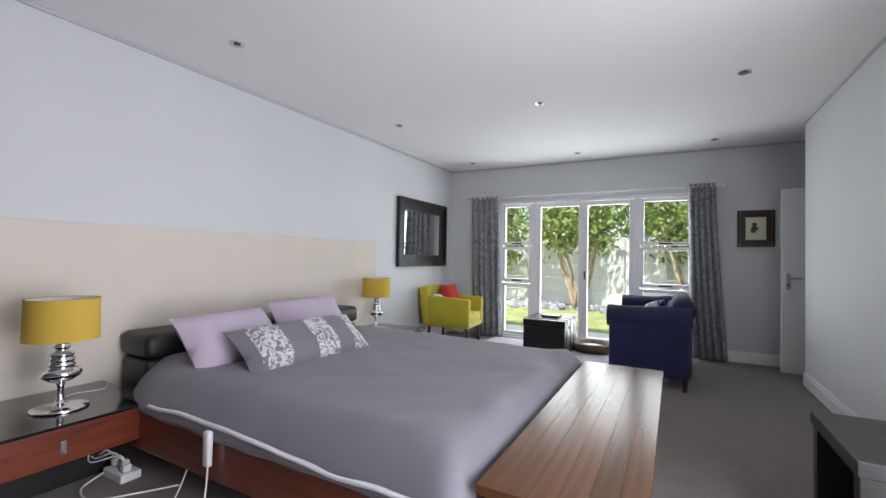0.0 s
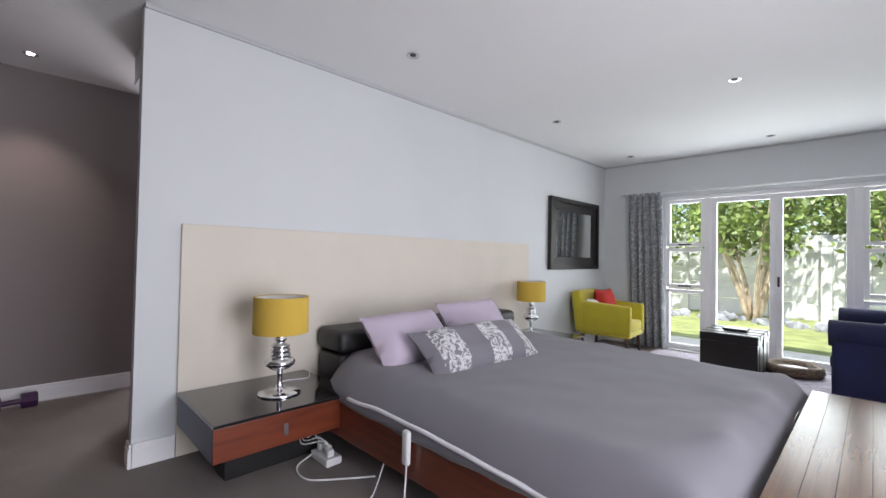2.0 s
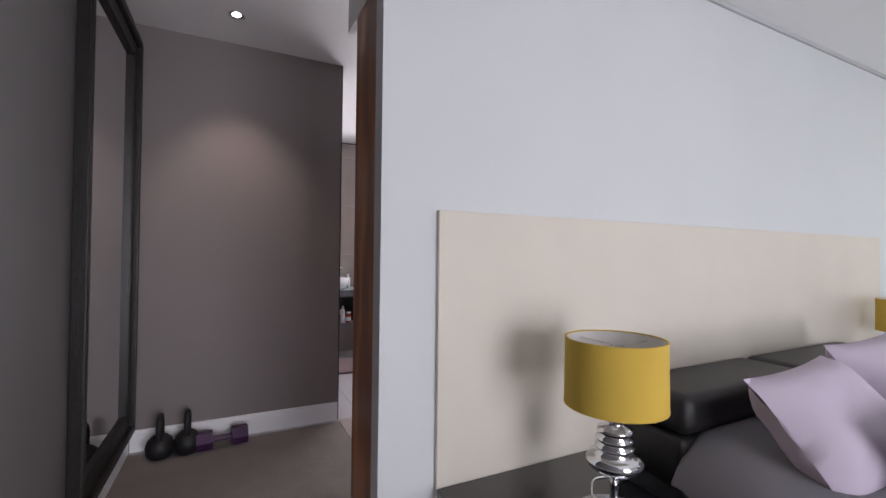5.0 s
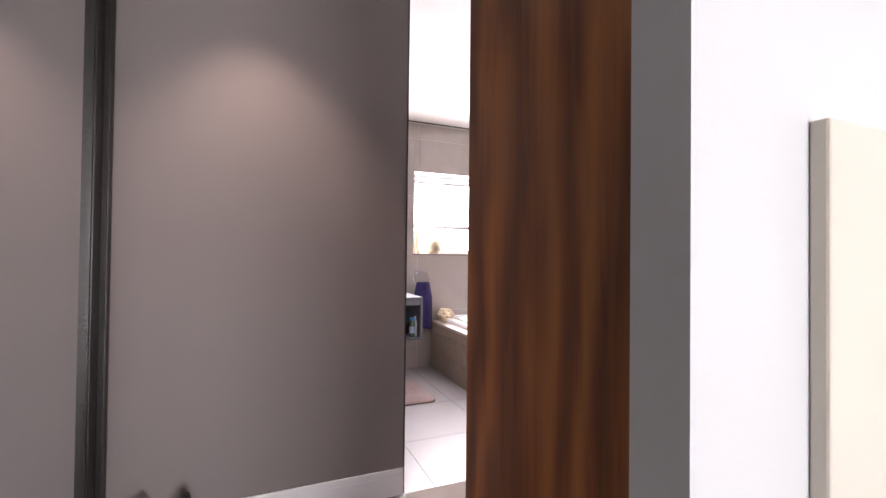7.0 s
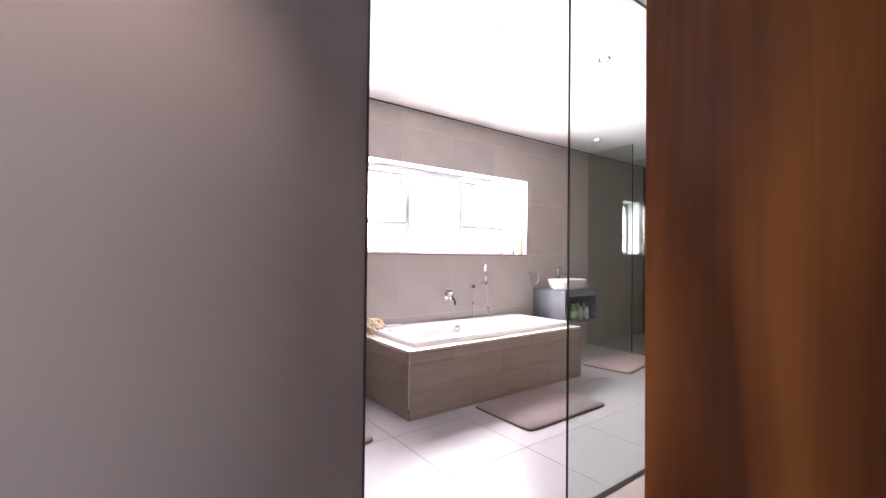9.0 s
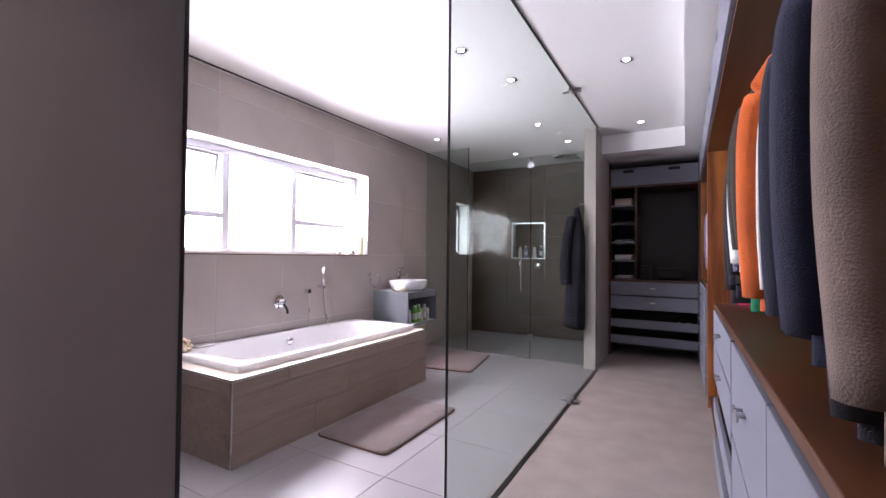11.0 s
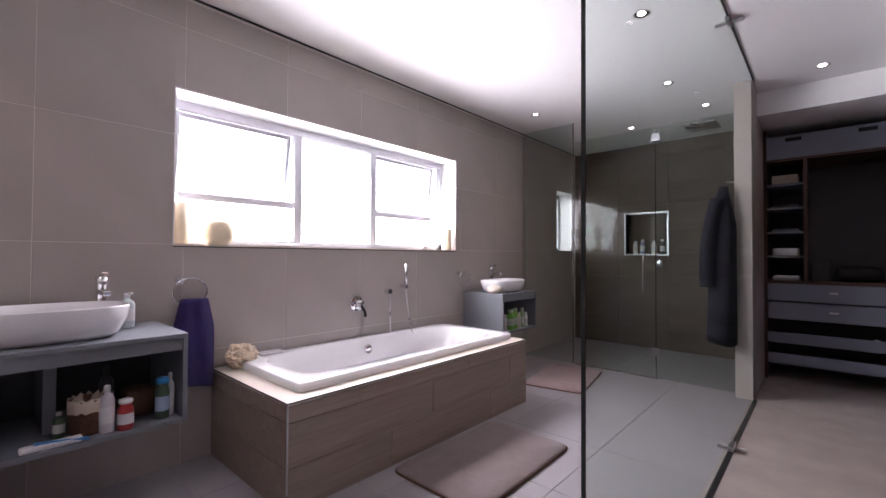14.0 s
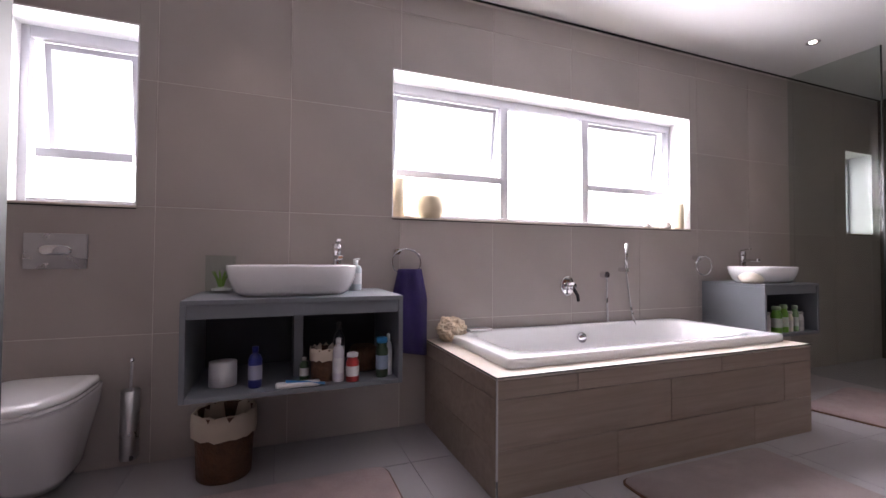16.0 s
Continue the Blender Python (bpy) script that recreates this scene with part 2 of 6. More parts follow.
M_PINKMAT = mat("pink_bath_mat", (0.34, 0.24, 0.24), 0.98, 0, 0.15, 12, 1.0, 260, sheen=0.3)
M_SPONGE = mat("cream_sponge", (0.76, 0.62, 0.46), 0.98, 0, 0.2, 25, 1.0, 90)
M_CANDLE = mat("cream_candle", (0.72, 0.60, 0.42), 0.6, 0, 0.06, 8)
M_STONE = mat("grey_pebble", (0.25, 0.23, 0.22), 0.7, 0, 0.2, 30)
M_IRON = mat("black_iron", (0.011, 0.010, 0.011), 0.55, 0.2, 0.2, 10)
M_VINYL = mat("purple_vinyl", (0.045, 0.012, 0.055), 0.5, 0, 0.15, 10)
M_GLASS = glass_mat("clear_glass")
M_SHOWERGLASS = glass_mat("shower_glass", (0.885, 0.92, 0.905))
M_GLASSEDGE = mat("dark_glass_edge", (0.02, 0.028, 0.026), 0.25, 0, 0.1, 5)
M_SEAL = mat("black_channel", (0.03, 0.03, 0.03), 0.4, 0.4, 0.1, 5)
M_LAMP_ON = glow("lit_downlight", (1.0, 0.93, 0.88), 12)
M_OUTGLOW = glow("bright_overcast_backdrop", (1.0, 0.985, 1.0), 3.2)
M_GRASS = mat("lawn", (0.30, 0.34, 0.13), 0.95, 0, 0.3, 4, 0.6, 60)
M_FENCE = mat("grey_fence_panel", (0.70, 0.71, 0.72), 0.85, 0, 0.1, 4, 0.2, 40)
M_BARK = mat("pale_bark", (0.46, 0.37, 0.27), 0.9, 0, 0.3, 9, 0.6, 40)
M_LEAF = mat("shrub_leaf", (0.20, 0.27, 0.07), 0.45, 0, 0.5, 1.5)
M_PAVER = mat("pale_paving", (0.72, 0.69, 0.63), 0.9, 0, 0.1, 5, 0.2, 60)
M_BASKET = mat("brown_basket", (0.10, 0.045, 0.022), 0.7, 0, 0.3, 30, 0.8, 80)
M_LINER = mat("linen_liner", (0.55, 0.47, 0.38), 0.9, 0, 0.05, 10)

# ---- mesh helpers ----
ORIGIN = {}


def thing(name, label, category, at=(0, 0, 0), turn=0.0, group="", kind="", local=False):
    ob = new(name)
    ob.matrix_world = Matrix.Translation(BASE) @ pose(*at, 0, 0, turn)
    ob.empty_display_size = 0.1
    tagged(ob, label, category, group, kind)
    ORIGIN[ob.name] = Vector((0, 0, 0)) if local else Vector(at)
    return ob


def part(name, bm, material, parent, label="", smooth=False):
    """Link a bmesh as one mesh object under a thing or a part."""
    org = ORIGIN[parent.name]
    bmesh.ops.translate(bm, verts=bm.verts, vec=-org)
    me = bpy.data.meshes.new(name)
    if smooth:
        for f in bm.faces:
            f.smooth = True
    bm.to_mesh(me)
    bm.free()
    me.materials.append(material)
    ob = new(name, me)
    ob.parent = parent
    ORIGIN[ob.name] = org
    if label:
        tagged(ob, label)
    return ob


def solo(name, bm, material, label, category, kind="", group="", smooth=False, at=None):
    """A thing that is one mesh."""
    if at is not None:
        bmesh.ops.translate(bm, verts=bm.verts, vec=-Vector(at))
    me = bpy.data.meshes.new(name)
    if smooth:
        for f in bm.faces:
            f.smooth = True
    bm.to_mesh(me)
    bm.free()
    me.materials.append(material)
    ob = new(name, me)
    ob.location = BASE if at is None else BASE + Vector(at)
    ORIGIN[ob.name] = Vector(at) if at is not None else Vector((0, 0, 0))
    return tagged(ob, label, category, group, kind)


def box(x0, x1, y0, y1, z0, z1, bevel=0.0, bm=None, segments=2):
    own = bmesh.new()
    bmesh.ops.create_cube(own, size=1)
    bmesh.ops.scale(own, vec=(x1 - x0, y1 - y0, z1 - z0), verts=own.verts)
    bmesh.ops.translate(own, vec=((x0 + x1) / 2, (y0 + y1) / 2, (z0 + z1) / 2), verts=own.verts)
    if bevel:
        bmesh.ops.bevel(own, geom=own.edges[:], offset=bevel, segments=segments, affect="EDGES", profile=0.5)
    if bm is None:
        return own
    return join(bm, own)


def join(bm, other):
    me = bpy.data.meshes.new("join")
    other.to_mesh(me)
    other.free()
    bm.from_mesh(me)
    bpy.data.meshes.remove(me)
    return bm


def rings(loops, cap=True, closed=True):
    """Skin a row of loops with equally many points."""
    bm = bmesh.new()
    rows = [[bm.verts.new(p) for p in loop] for loop in loops]
    n = len(rows[0])
    for a, b in zip(rows, rows[1:]):
        for i in range(n if closed else n - 1):
            j = (i + 1) % n
            bm.faces.new((a[i], a[j], b[j], b[i]))
    if cap:
        bm.faces.new(list(reversed(rows[0])))
        bm.faces.new(rows[-1])
    bmesh.ops.recalc_face_normals(bm, faces=bm.faces)
    return bm


def oval(cx, cy, z, a, b, n=32, power=2.0):
    out = []
    for i in range(n):
        t = 2 * math.pi * i / n
        c, s = math.cos(t), math.sin(t)
        out.append((cx + a * math.copysign(abs(c) ** (2 / power), c), cy + b * math.copysign(abs(s) ** (2 / power), s), z))
    return out


def lathe(cx, cy, profile, n=28, power=2.0, squash=1.0, cap=True):
    return rings([oval(cx, cy, z, max(r, 0.0005), max(r, 0.0005) * squash, n, power) for r, z in profile], cap)


def tube(points, radius, n=8, taper=1.0):
    pts = [Vector(p) for p in points]
    loops = []
    for i, p in enumerate(pts):
        d = (pts[min(i + 1, len(pts) - 1)] - pts[max(i - 1, 0)]).normalized()
        side = d.cross(Vector((0, 0, 1)) if abs(d.z) < 0.9 else Vector((1, 0, 0))).normalized()
        up = side.cross(d)
        r = radius * (1 + (taper - 1) * i / max(1, len(pts) - 1))
        loops.append([p + r * (math.cos(2 * math.pi * k / n) * side + math.sin(2 * math.pi * k / n) * up) for k in range(n)])
    return rings(loops)


def bend(points, steps=8):
    """A smooth line through a few points."""
    pts = [Vector(p) for p in points]
    pts = [pts[0] * 2 - pts[1], *pts, pts[-1] * 2 - pts[-2]]
    out = []
    for a, b, c, d in zip(pts, pts[1:], pts[2:], pts[3:]):
        for i in range(steps):
            t = i / steps
            out.append(0.5 * (2 * b + (c - a) * t + (2 * a - 5 * b + 4 * c - d) * t * t + (3 * b - a - 3 * c + d) * t ** 3))
    return out + [pts[-2]]


def cushion(w, h, d, n=14, sag=0.0, seed=0.0):
    """A soft pillow that stands on its long edge: x along its width, z up, puffed along y, with pinched corners."""
    bm = bmesh.new()
    grids = []
    for side in (1, -1):
        grid = []
        for i in range(n + 1):
            row = []
            for j in range(n + 1):
                u, v = 2 * i / n - 1, 2 * j / n - 1
                puff = (max(0.0, (1 - u ** 4) * (1 - v ** 4))) ** 0.8
                pinch = 1 - 0.07 * (1 - abs(u) ** 2) * abs(v) ** 3
                x = u * w / 2 * (1 - 0.06 * (1 - v * v) * abs(u) ** 3)
                z = v * h / 2 * pinch
                wob = 0.012 * noise.noise((u * 2.2 + seed, v * 2.2, seed + side))
                row.append(bm.verts.new((x, side * (d / 2 * puff) + wob - sag * u * u, z + h / 2)))
            grid.append(row)
        grids.append(grid)
        for i in range(n):
            for j in range(n):
                bm.faces.new((grid[i][j], grid[i + 1][j], grid[i + 1][j + 1], grid[i][j + 1]))
    bmesh.ops.remove_doubles(bm, verts=bm.verts, dist=0.0005)
    bmesh.ops.recalc_face_normals(bm, faces=bm.faces)
    return bm


def placed(bm, m):
    bmesh.ops.transform(bm, matrix=m, verts=bm.verts)
    return bm


def minus(rects, hole):
    """Flat rectangles (u0, u1, v0, v1) less a hole."""
    out = []
    a, b, c, d = hole
    for u0, u1, v0, v1 in rects:
        if u1 <= a or u0 >= b or v1 <= c or v0 >= d:
            out.append((u0, u1, v0, v1))
            continue
        if u0 < a:
            out.append((u0, a, v0, v1))
        if u1 > b:
            out.append((b, u1, v0, v1))
        m0, m1 = max(u0, a), min(u1, b)
        if v0 < c:
            out.append((m0, m1, v0, c))
        if v1 > d:
            out.append((m0, m1, d, v1))
    return [r for r in out if r[1] - r[0] > 0.01 and r[3] - r[2] > 0.01]


def wall(name, axis, lo, hi, u0, u1, v0, v1, holes, material, label):
    """A wall between lo and hi on its axis, with openings that go right through it."""
    bm = bmesh.new()
    rects = [(u0, u1, v0, v1)]
    for h in holes:
        rects = minus(rects, h)
    for a, b, c, d in rects:
        if axis == "x":
            box(lo, hi, a, b, c, d, bm=bm)
        elif axis == "y":
            box(a, b, lo, hi, c, d, bm=bm)
        else:
            box(a, b, c, d, lo, hi, bm=bm)
    return solo(name, bm, material, label, "wall" if axis != "z" else "floor", "structure")


PIECES = {}


def piece(name, size, at, material, parent, bevel=0.002):
    """A tile or plank: an object of its own that shares its mesh with alike ones."""
    key = (name, tuple(round(s, 3) for s in size), material.name)
    if key not in PIECES:
        bm = box(-size[0] / 2, size[0] / 2, -size[1] / 2, size[1] / 2, -size[2] / 2, size[2] / 2, bevel, segments=1)
        me = bpy.data.meshes.new(name)
        bm.to_mesh(me)
        bm.free()
        me.materials.append(material)
        PIECES[key] = me
    ob = new(name, PIECES[key])
    ob.parent = parent
    ob.location = Vector(at) - ORIGIN[parent.name]
    return ob

H = 2.63
# ---- large structure ----
WX = -3.74   # window wall of the bathroom
wall("floor_bedroom", "z", -0.12, 0.0, -1.77, 6.0, -1.15, 5.9, [], M_CARPET, "taupe cut-pile carpet over bedroom and passage")
wall("ceiling_bedroom", "z", H, H + 0.15, -1.922, 6.0, -1.15, 6.3, [], M_CEIL, "plain white plaster ceiling")
# the head wall between bedroom and dressing room, with its free end
wall("wall_head", "x", -0.08, 0.0, 0.0, 5.9, 0.0, H, [], M_WALL, "pale grey painted wall behind the bed")
wall("wall_garden", "y", 5.9, 6.1, -0.08, 6.0, 0.0, H, [(0.84, 3.5, 0.0, 2.10)], M_WALL, "pale grey painted wall with glazed garden doors")
wall("wall_east", "x", 4.40, 4.60, -1.15, 5.10, 0.0, H, [(-0.2, 1.6, 0.0, 2.1)], M_WALL, "pale grey painted side wall")
wall("wall_recess", "y", 4.98, 5.10, 4.60, 6.0, 0.0, H, [], M_WALL, "pale grey painted return wall")
wall("wall_recess_end", "x", 5.9, 6.0, 5.10, 5.9, 0.0, H, [], M_WALL, "pale grey painted end of the recess")
# this wall's shade is put into its dark paint colour
wall("wall_south", "y", -1.2, -1.02, -1.762, 4.60, 0.0, H, [], M_SOUTH, "grey painted wall beside the tall mirror, coloured dark for shade")
BASE = BATHROOM
solo("floor_dressing", box(-1.52, 0.14, 0.212, 6.1, 0.0, 0.006), M_SCREED, "pale taupe carpet of the dressing aisle", "floor", "structure")
wall("ceiling_bathroom", "z", H + 0.003, H + 0.153, WX - 0.25, -1.70, -1.6, 6.3, [], M_CEIL, "plain white plaster ceiling of the bathroom")
wall("wall_hall", "x", -1.70, -1.54, -1.60, 0.205, 0.0, H, [], M_HALL, "mid grey painted wall at the end of the passage")
wall("wall_bath_window", "x", WX - 0.25, WX - 0.002, -1.6, 6.3, 0.0, H,
     [(1.0, 3.42, 1.225, 2.10), (-0.78, -0.25, 1.225, 2.10), (5.52, 5.98, 1.25, 2.06)], M_GROUT, "tiled outer wall of the bathroom with window recesses")
wall("wall_bath_south", "y", -1.6, -1.45, WX - 0.012, -1.70, 0.0, H, [], M_TILE, "taupe tiled end wall beside the toilet")
wall("wall_shower_back", "y", 6.11, 6.3, WX - 0.012, -1.62, 0.0, H, [(-3.03, -2.52, 1.20, 1.74)], M_GROUT_DARK, "brown tiled back wall of the shower with a niche")
solo("wall_shower_niche", box(-3.04, -2.51, 6.24, 6.30, 1.19, 1.75), M_BROWN, "brown tiled back of the shower niche", "wall", "structure")
wall("wall_pier", "x", -1.62, -1.50, 4.53, 6.3, 0.0, H, [], M_TILE, "slim tiled pier between shower and dressing room")
wall("wall_dressing_end", "y", 6.1, 6.3, -1.50, 0.14, 0.0, H, [], M_HALL, "dark grey end wall of the dressing room")
solo("floor_bathroom", box(WX - 0.012, -1.485, -1.45, 6.11, -0.12, 0.0), M_GROUT_DARK, "large grey porcelain floor tiles", "floor", "structure")
bm = box(-0.66, 0.14, 0.04, 6.1, 2.42, H - 0.001)
box(-1.50, -0.66, 4.9, 6.1, 2.42, H - 0.001, bm=bm)
solo("ceiling_bulkhead", bm, M_CEIL, "white dropped bulkhead round the dressing ceiling", "ceiling", "structure")
BASE = BEDROOM


def baseboard(name, x0, x1, y0, y1):
    bm = box(x0, x1, y0, y1, 0, 0.105, 0.003)
    g = 0.004
    box(x0 + (g if x1 - x0 < 0.05 else 0), x1 - (0 if x1 - x0 < 0.05 else 0), y0 + (g if y1 - y0 < 0.05 else 0), y1, 0.105, 0.135, 0.003, bm=bm)
    solo(name, bm, M_WHITE, "white moulded skirting board", "skirting", "structure")


baseboard("baseboard_head_end", -0.08, 0.018, -0.018, 0.0)
baseboard("baseboard_head", 0.0, 0.018, 0.002, 0.21)
baseboard("baseboard_head_far", 0.0, 0.018, 3.85, 5.88)
baseboard("baseboard_garden", 3.52, 5.9, 5.882, 5.9)
baseboard("baseboard_garden_near_corner", 0.02, 0.82, 5.882, 5.9)
baseboard("baseboard_east", 4.382, 4.40, 1.62, 5.10)
baseboard("baseboard_hall", -1.762, -1.744, -1.0, 0.25)
baseboard("baseboard_south", -1.742, 4.38, -1.02, -1.002)

# cornice line of the bedroom: raised strips coloured grey as a recess's shadow
bm = box(0.0, 0.016, 0.0, 5.9, H - 0.026, H, 0.003)
solo("trim_cornice_head", bm, M_CORNICE, "thin strip above the head wall, coloured grey as its shadow line", "cornice", "structure")
solo("trim_cornice_garden", box(0.02, 5.9, 5.886, 5.9, H - 0.022, H, 0.003), M_CORNICE, "thin strip above the garden wall, coloured grey as its shadow line", "cornice", "structure")
solo("trim_cornice_east", box(4.386, 4.40, -0.9, 5.1, H - 0.022, H, 0.003), M_CORNICE, "thin strip above the side wall, coloured grey as its shadow line", "cornice", "structure")
BASE = BATHROOM
solo("trim_shadow_gap_bath", box(WX, WX + 0.012, -1.45, 6.1, H - 0.006, H + 0.002), M_SEAL, "dark shadow gap above the wall tiles", "trim", "structure")
solo("trim_hall_wall_edge", box(-1.703, -1.536, 0.205, 0.212, 0.0, H), M_SEAL, "black metal edge strip on the wall end", "trim", "structure")
solo("trim_floor_channel", box(-1.50, -1.47, 1.2, 4.53, 0.001, 0.009), M_SEAL, "black floor channel under the glass screen", "trim", "structure")

# ---- garden doors ----
BASE = BEDROOM


def window_bars(win, x0, x1, z0, z1, w, y0=5.93, y1=5.99, name="frame"):
    bm = box(x0, x0 + w, y0, y1, z0, z1, 0.004)
    box(x1 - w, x1, y0, y1, z0, z1, 0.004, bm=bm)
    box(x0 + w, x1 - w, y0, y1, z0, z0 + w, 0.004, bm=bm)
    box(x0 + w, x1 - w, y0, y1, z1 - w, z1, 0.004, bm=bm)
    return part(name, bm, M_WHITE, win)


def pane(win, x0, x1, z0, z1, y=5.96, name="pane"):
    ob = part(name, box(x0, x1, y - 0.003, y + 0.003, z0, z1), M_GLASS, win)
    ob.visible_shadow = False
    return ob


win = thing("window_1", "white painted glazed garden doors with side casements", "window", (2.17, 5.96, 0), kind="structure")
window_bars(win, 0.84, 3.50, 0.0, 2.10, 0.045, 5.92, 6.04)
part("sill", box(0.78, 3.56, 5.86, 6.12, -0.01, 0.02, 0.004), M_WHITE, win)
for x in (1.38, 2.80):
    part("mullion", box(x - 0.03, x + 0.045, 5.92, 6.04, 0.045, 2.055, 0.004), M_WHITE, win)
for x0, x1 in ((1.425, 2.10), (2.10, 2.77)):
    leaf = window_bars(win, x0, x1, 0.045, 2.05, 0.062, name="door_leaf")
    pane(leaf, x0 + 0.06, x1 - 0.06, 0.1, 1.99)
part("lock", box(2.115, 2.135, 5.915, 5.932, 0.93, 1.05, 0.003), M_IRON, win)
for x0, x1 in ((0.885, 1.35), (2.845, 3.455)):
    for z0, z1 in ((0.05, 0.83), (0.86, 1.39), (1.42, 2.05)):
        leaf = window_bars(win, x0, x1, z0, z1, 0.045, name="casement")
        pane(leaf, x0 + 0.04, x1 - 0.04, z0 + 0.04, z1 - 0.04)
        if z0 > 0.5:
            part("stay", box((x0 + x1) / 2 - 0.08, (x0 + x1) / 2 + 0.08, 5.905, 5.93, z0 + 0.012, z0 + 0.03, 0.004), M_IRON, leaf)

side = thing("window_2", "white framed glazed side doors of the bedroom", "window", (4.5, 0.7, 0), kind="structure")
for y0, y1 in ((-0.2, 0.7), (0.7, 1.6)):
    bm = box(4.5, 4.55, y0, y0 + 0.05, 0.0, 2.1)
    box(4.5, 4.55, y1 - 0.05, y1, 0.0, 2.1, bm=bm)
    box(4.5, 4.55, y0 + 0.05, y1 - 0.05, 0.0, 0.06, bm=bm)
    box(4.5, 4.55, y0 + 0.05, y1 - 0.05, 2.05, 2.1, bm=bm)
    part("frame", bm, M_WHITE, side)

# ---- bathroom windows ----
BASE = BATHROOM


def bath_window(name, y0, y1, z0, z1, mull, bars, label):
    x0, x1 = WX - 0.235, WX - 0.185
    win = thing(name, label, "window", (x0, (y0 + y1) / 2, z0), kind="structure")
    bm = box(x0, x1, y0, y0 + 0.04, z0, z1, 0.003)
    box(x0, x1, y1 - 0.04, y1, z0, z1, 0.003, bm=bm)
    box(x0, x1, y0 + 0.04, y1 - 0.04, z0, z0 + 0.04, 0.003, bm=bm)
    box(x0, x1, y0 + 0.04, y1 - 0.04, z1 - 0.06, z1, 0.003, bm=bm)
    for m in mull:
        box(x0 + 0.002, x1 - 0.002, m - 0.03, m + 0.03, z0 + 0.04, z1 - 0.06, 0.003, bm=bm)
    part("window_frame", bm, M_ALU, win)
    edges = [y0 + 0.04, *mull, y1 - 0.04]
    for i, (a, b) in enumerate(zip(edges, edges[1:])):
        if bars[i]:
            zb = z0 + bars[i]
            part("transom", box(x0 + 0.001, x1 - 0.001, a + 0.028, b - 0.028, zb - 0.022, zb + 0.022, 0.003), M_ALU, win)
            # a top-hung light that stands a little open
            sash = bmesh.new()
            w = 0.028
            for u0, u1, v0, v1 in ((a + 0.03, a + 0.03 + w, zb + 0.02, z1 - 0.06), (b - 0.03 - w, b - 0.03, zb + 0.02, z1 - 0.06),
                                   (a + 0.03 + w, b - 0.03 - w, zb + 0.02, zb + 0.02 + w), (a + 0.03 + w, b - 0.03 - w, z1 - 0.06 - w, z1 - 0.06)):
                box(x0 - 0.03, x0 - 0.002, u0, u1, v0, v1, 0.002, bm=sash)
            hinge = Matrix.Translation((x0, 0, z1 - 0.06))
            placed(sash, hinge @ Matrix.Rotation(radians(9), 4, "Y") @ hinge.inverted())
            leaf = part("sash", sash, M_ALU, win)
            p = box(x0 - 0.018, x0 - 0.014, a + 0.05, b - 0.05, zb + 0.04, z1 - 0.08)
            placed(p, hinge @ Matrix.Rotation(radians(9), 4, "Y") @ hinge.inverted())
            part("pane", p, M_GLASS, leaf).visible_shadow = False
            part("pane", box(x0 + 0.02, x0 + 0.026, a + 0.02, b - 0.02, z0 + 0.04, zb - 0.02), M_GLASS, win).visible_shadow = False
        else:
            part("pane", box(x0 + 0.02, x0 + 0.026, a + 0.02, b - 0.02, z0 + 0.04, z1 - 0.06), M_GLASS, win).visible_shadow = False
    bm = box(WX - 0.185, WX + 0.002, y0, y1, z0 - 0.012, z0 + 0.001)
    part("window_sill", bm, M_RIM, win)
    bm = box(WX - 0.185, WX, y0, y1, z1 - 0.006, z1 + 0.006)
    box(WX - 0.185, WX, y0 - 0.006, y0 + 0.006, z0 + 0.002, z1 - 0.006, bm=bm)
    box(WX - 0.185, WX, y1 - 0.006, y1 + 0.006, z0 + 0.002, z1 - 0.006, bm=bm)
    part("reveal", bm, M_WHITE, win)
    part("edge_strip", box(WX - 0.004, WX + 0.004, y0, y1, z0 - 0.016, z0 - 0.010), M_SEAL, win)
    return win


bath_window("window_3", 1.0, 3.42, 1.225, 2.10, (1.85, 2.55), (0.30, 0, 0.30), "grey aluminium bathroom window in a deep recess")
bath_window("window_4", -0.78, -0.25, 1.225, 2.10, (), (0.26,), "small grey aluminium window above the toilet")
bath_window("window_5", 5.52, 5.98, 1.25, 2.06, (), (0.28,), "small grey aluminium window inside the shower")
solo("backdrop_bath", box(WX - 2.6, WX - 2.55, -16, 26, -0.1, 9), M_OUTGLOW, "bright white daylight haze outside", "backdrop", "structure")

# ---- inner door in the recess ----
BASE = BEDROOM
door = thing("door_1", "white painted panel door standing open", "door", (4.29, 5.55, 0), kind="structure")
part("leaf", box(4.29, 5.08, 5.55, 5.59, 0.008, 2.03, 0.003), M_WHITE, door)
plate = part("lock_plate", box(4.33, 4.37, 5.543, 5.55, 0.92, 1.10, 0.002), M_STEEL, door)
bm = tube(bend([(4.35, 5.543, 1.05), (4.35, 5.50, 1.05), (4.38, 5.495, 1.05), (4.46, 5.495, 1.048)]), 0.009)
part("door_handle", bm, M_STEEL, door, "satin steel lever handle", True)

# ---- glass screens ----
BASE = BATHROOM


def glass_sheet(name, x0, x1, y0, y1, z0, z1, label, edge=True):
    sheet = thing(name, label, "glass screen", ((x0 + x1) / 2, (y0 + y1) / 2, z0))
    ob = part("pane", box(x0, x1, y0, y1, z0, z1), M_SHOWERGLASS, sheet)
    ob.visible_shadow = False
    return sheet


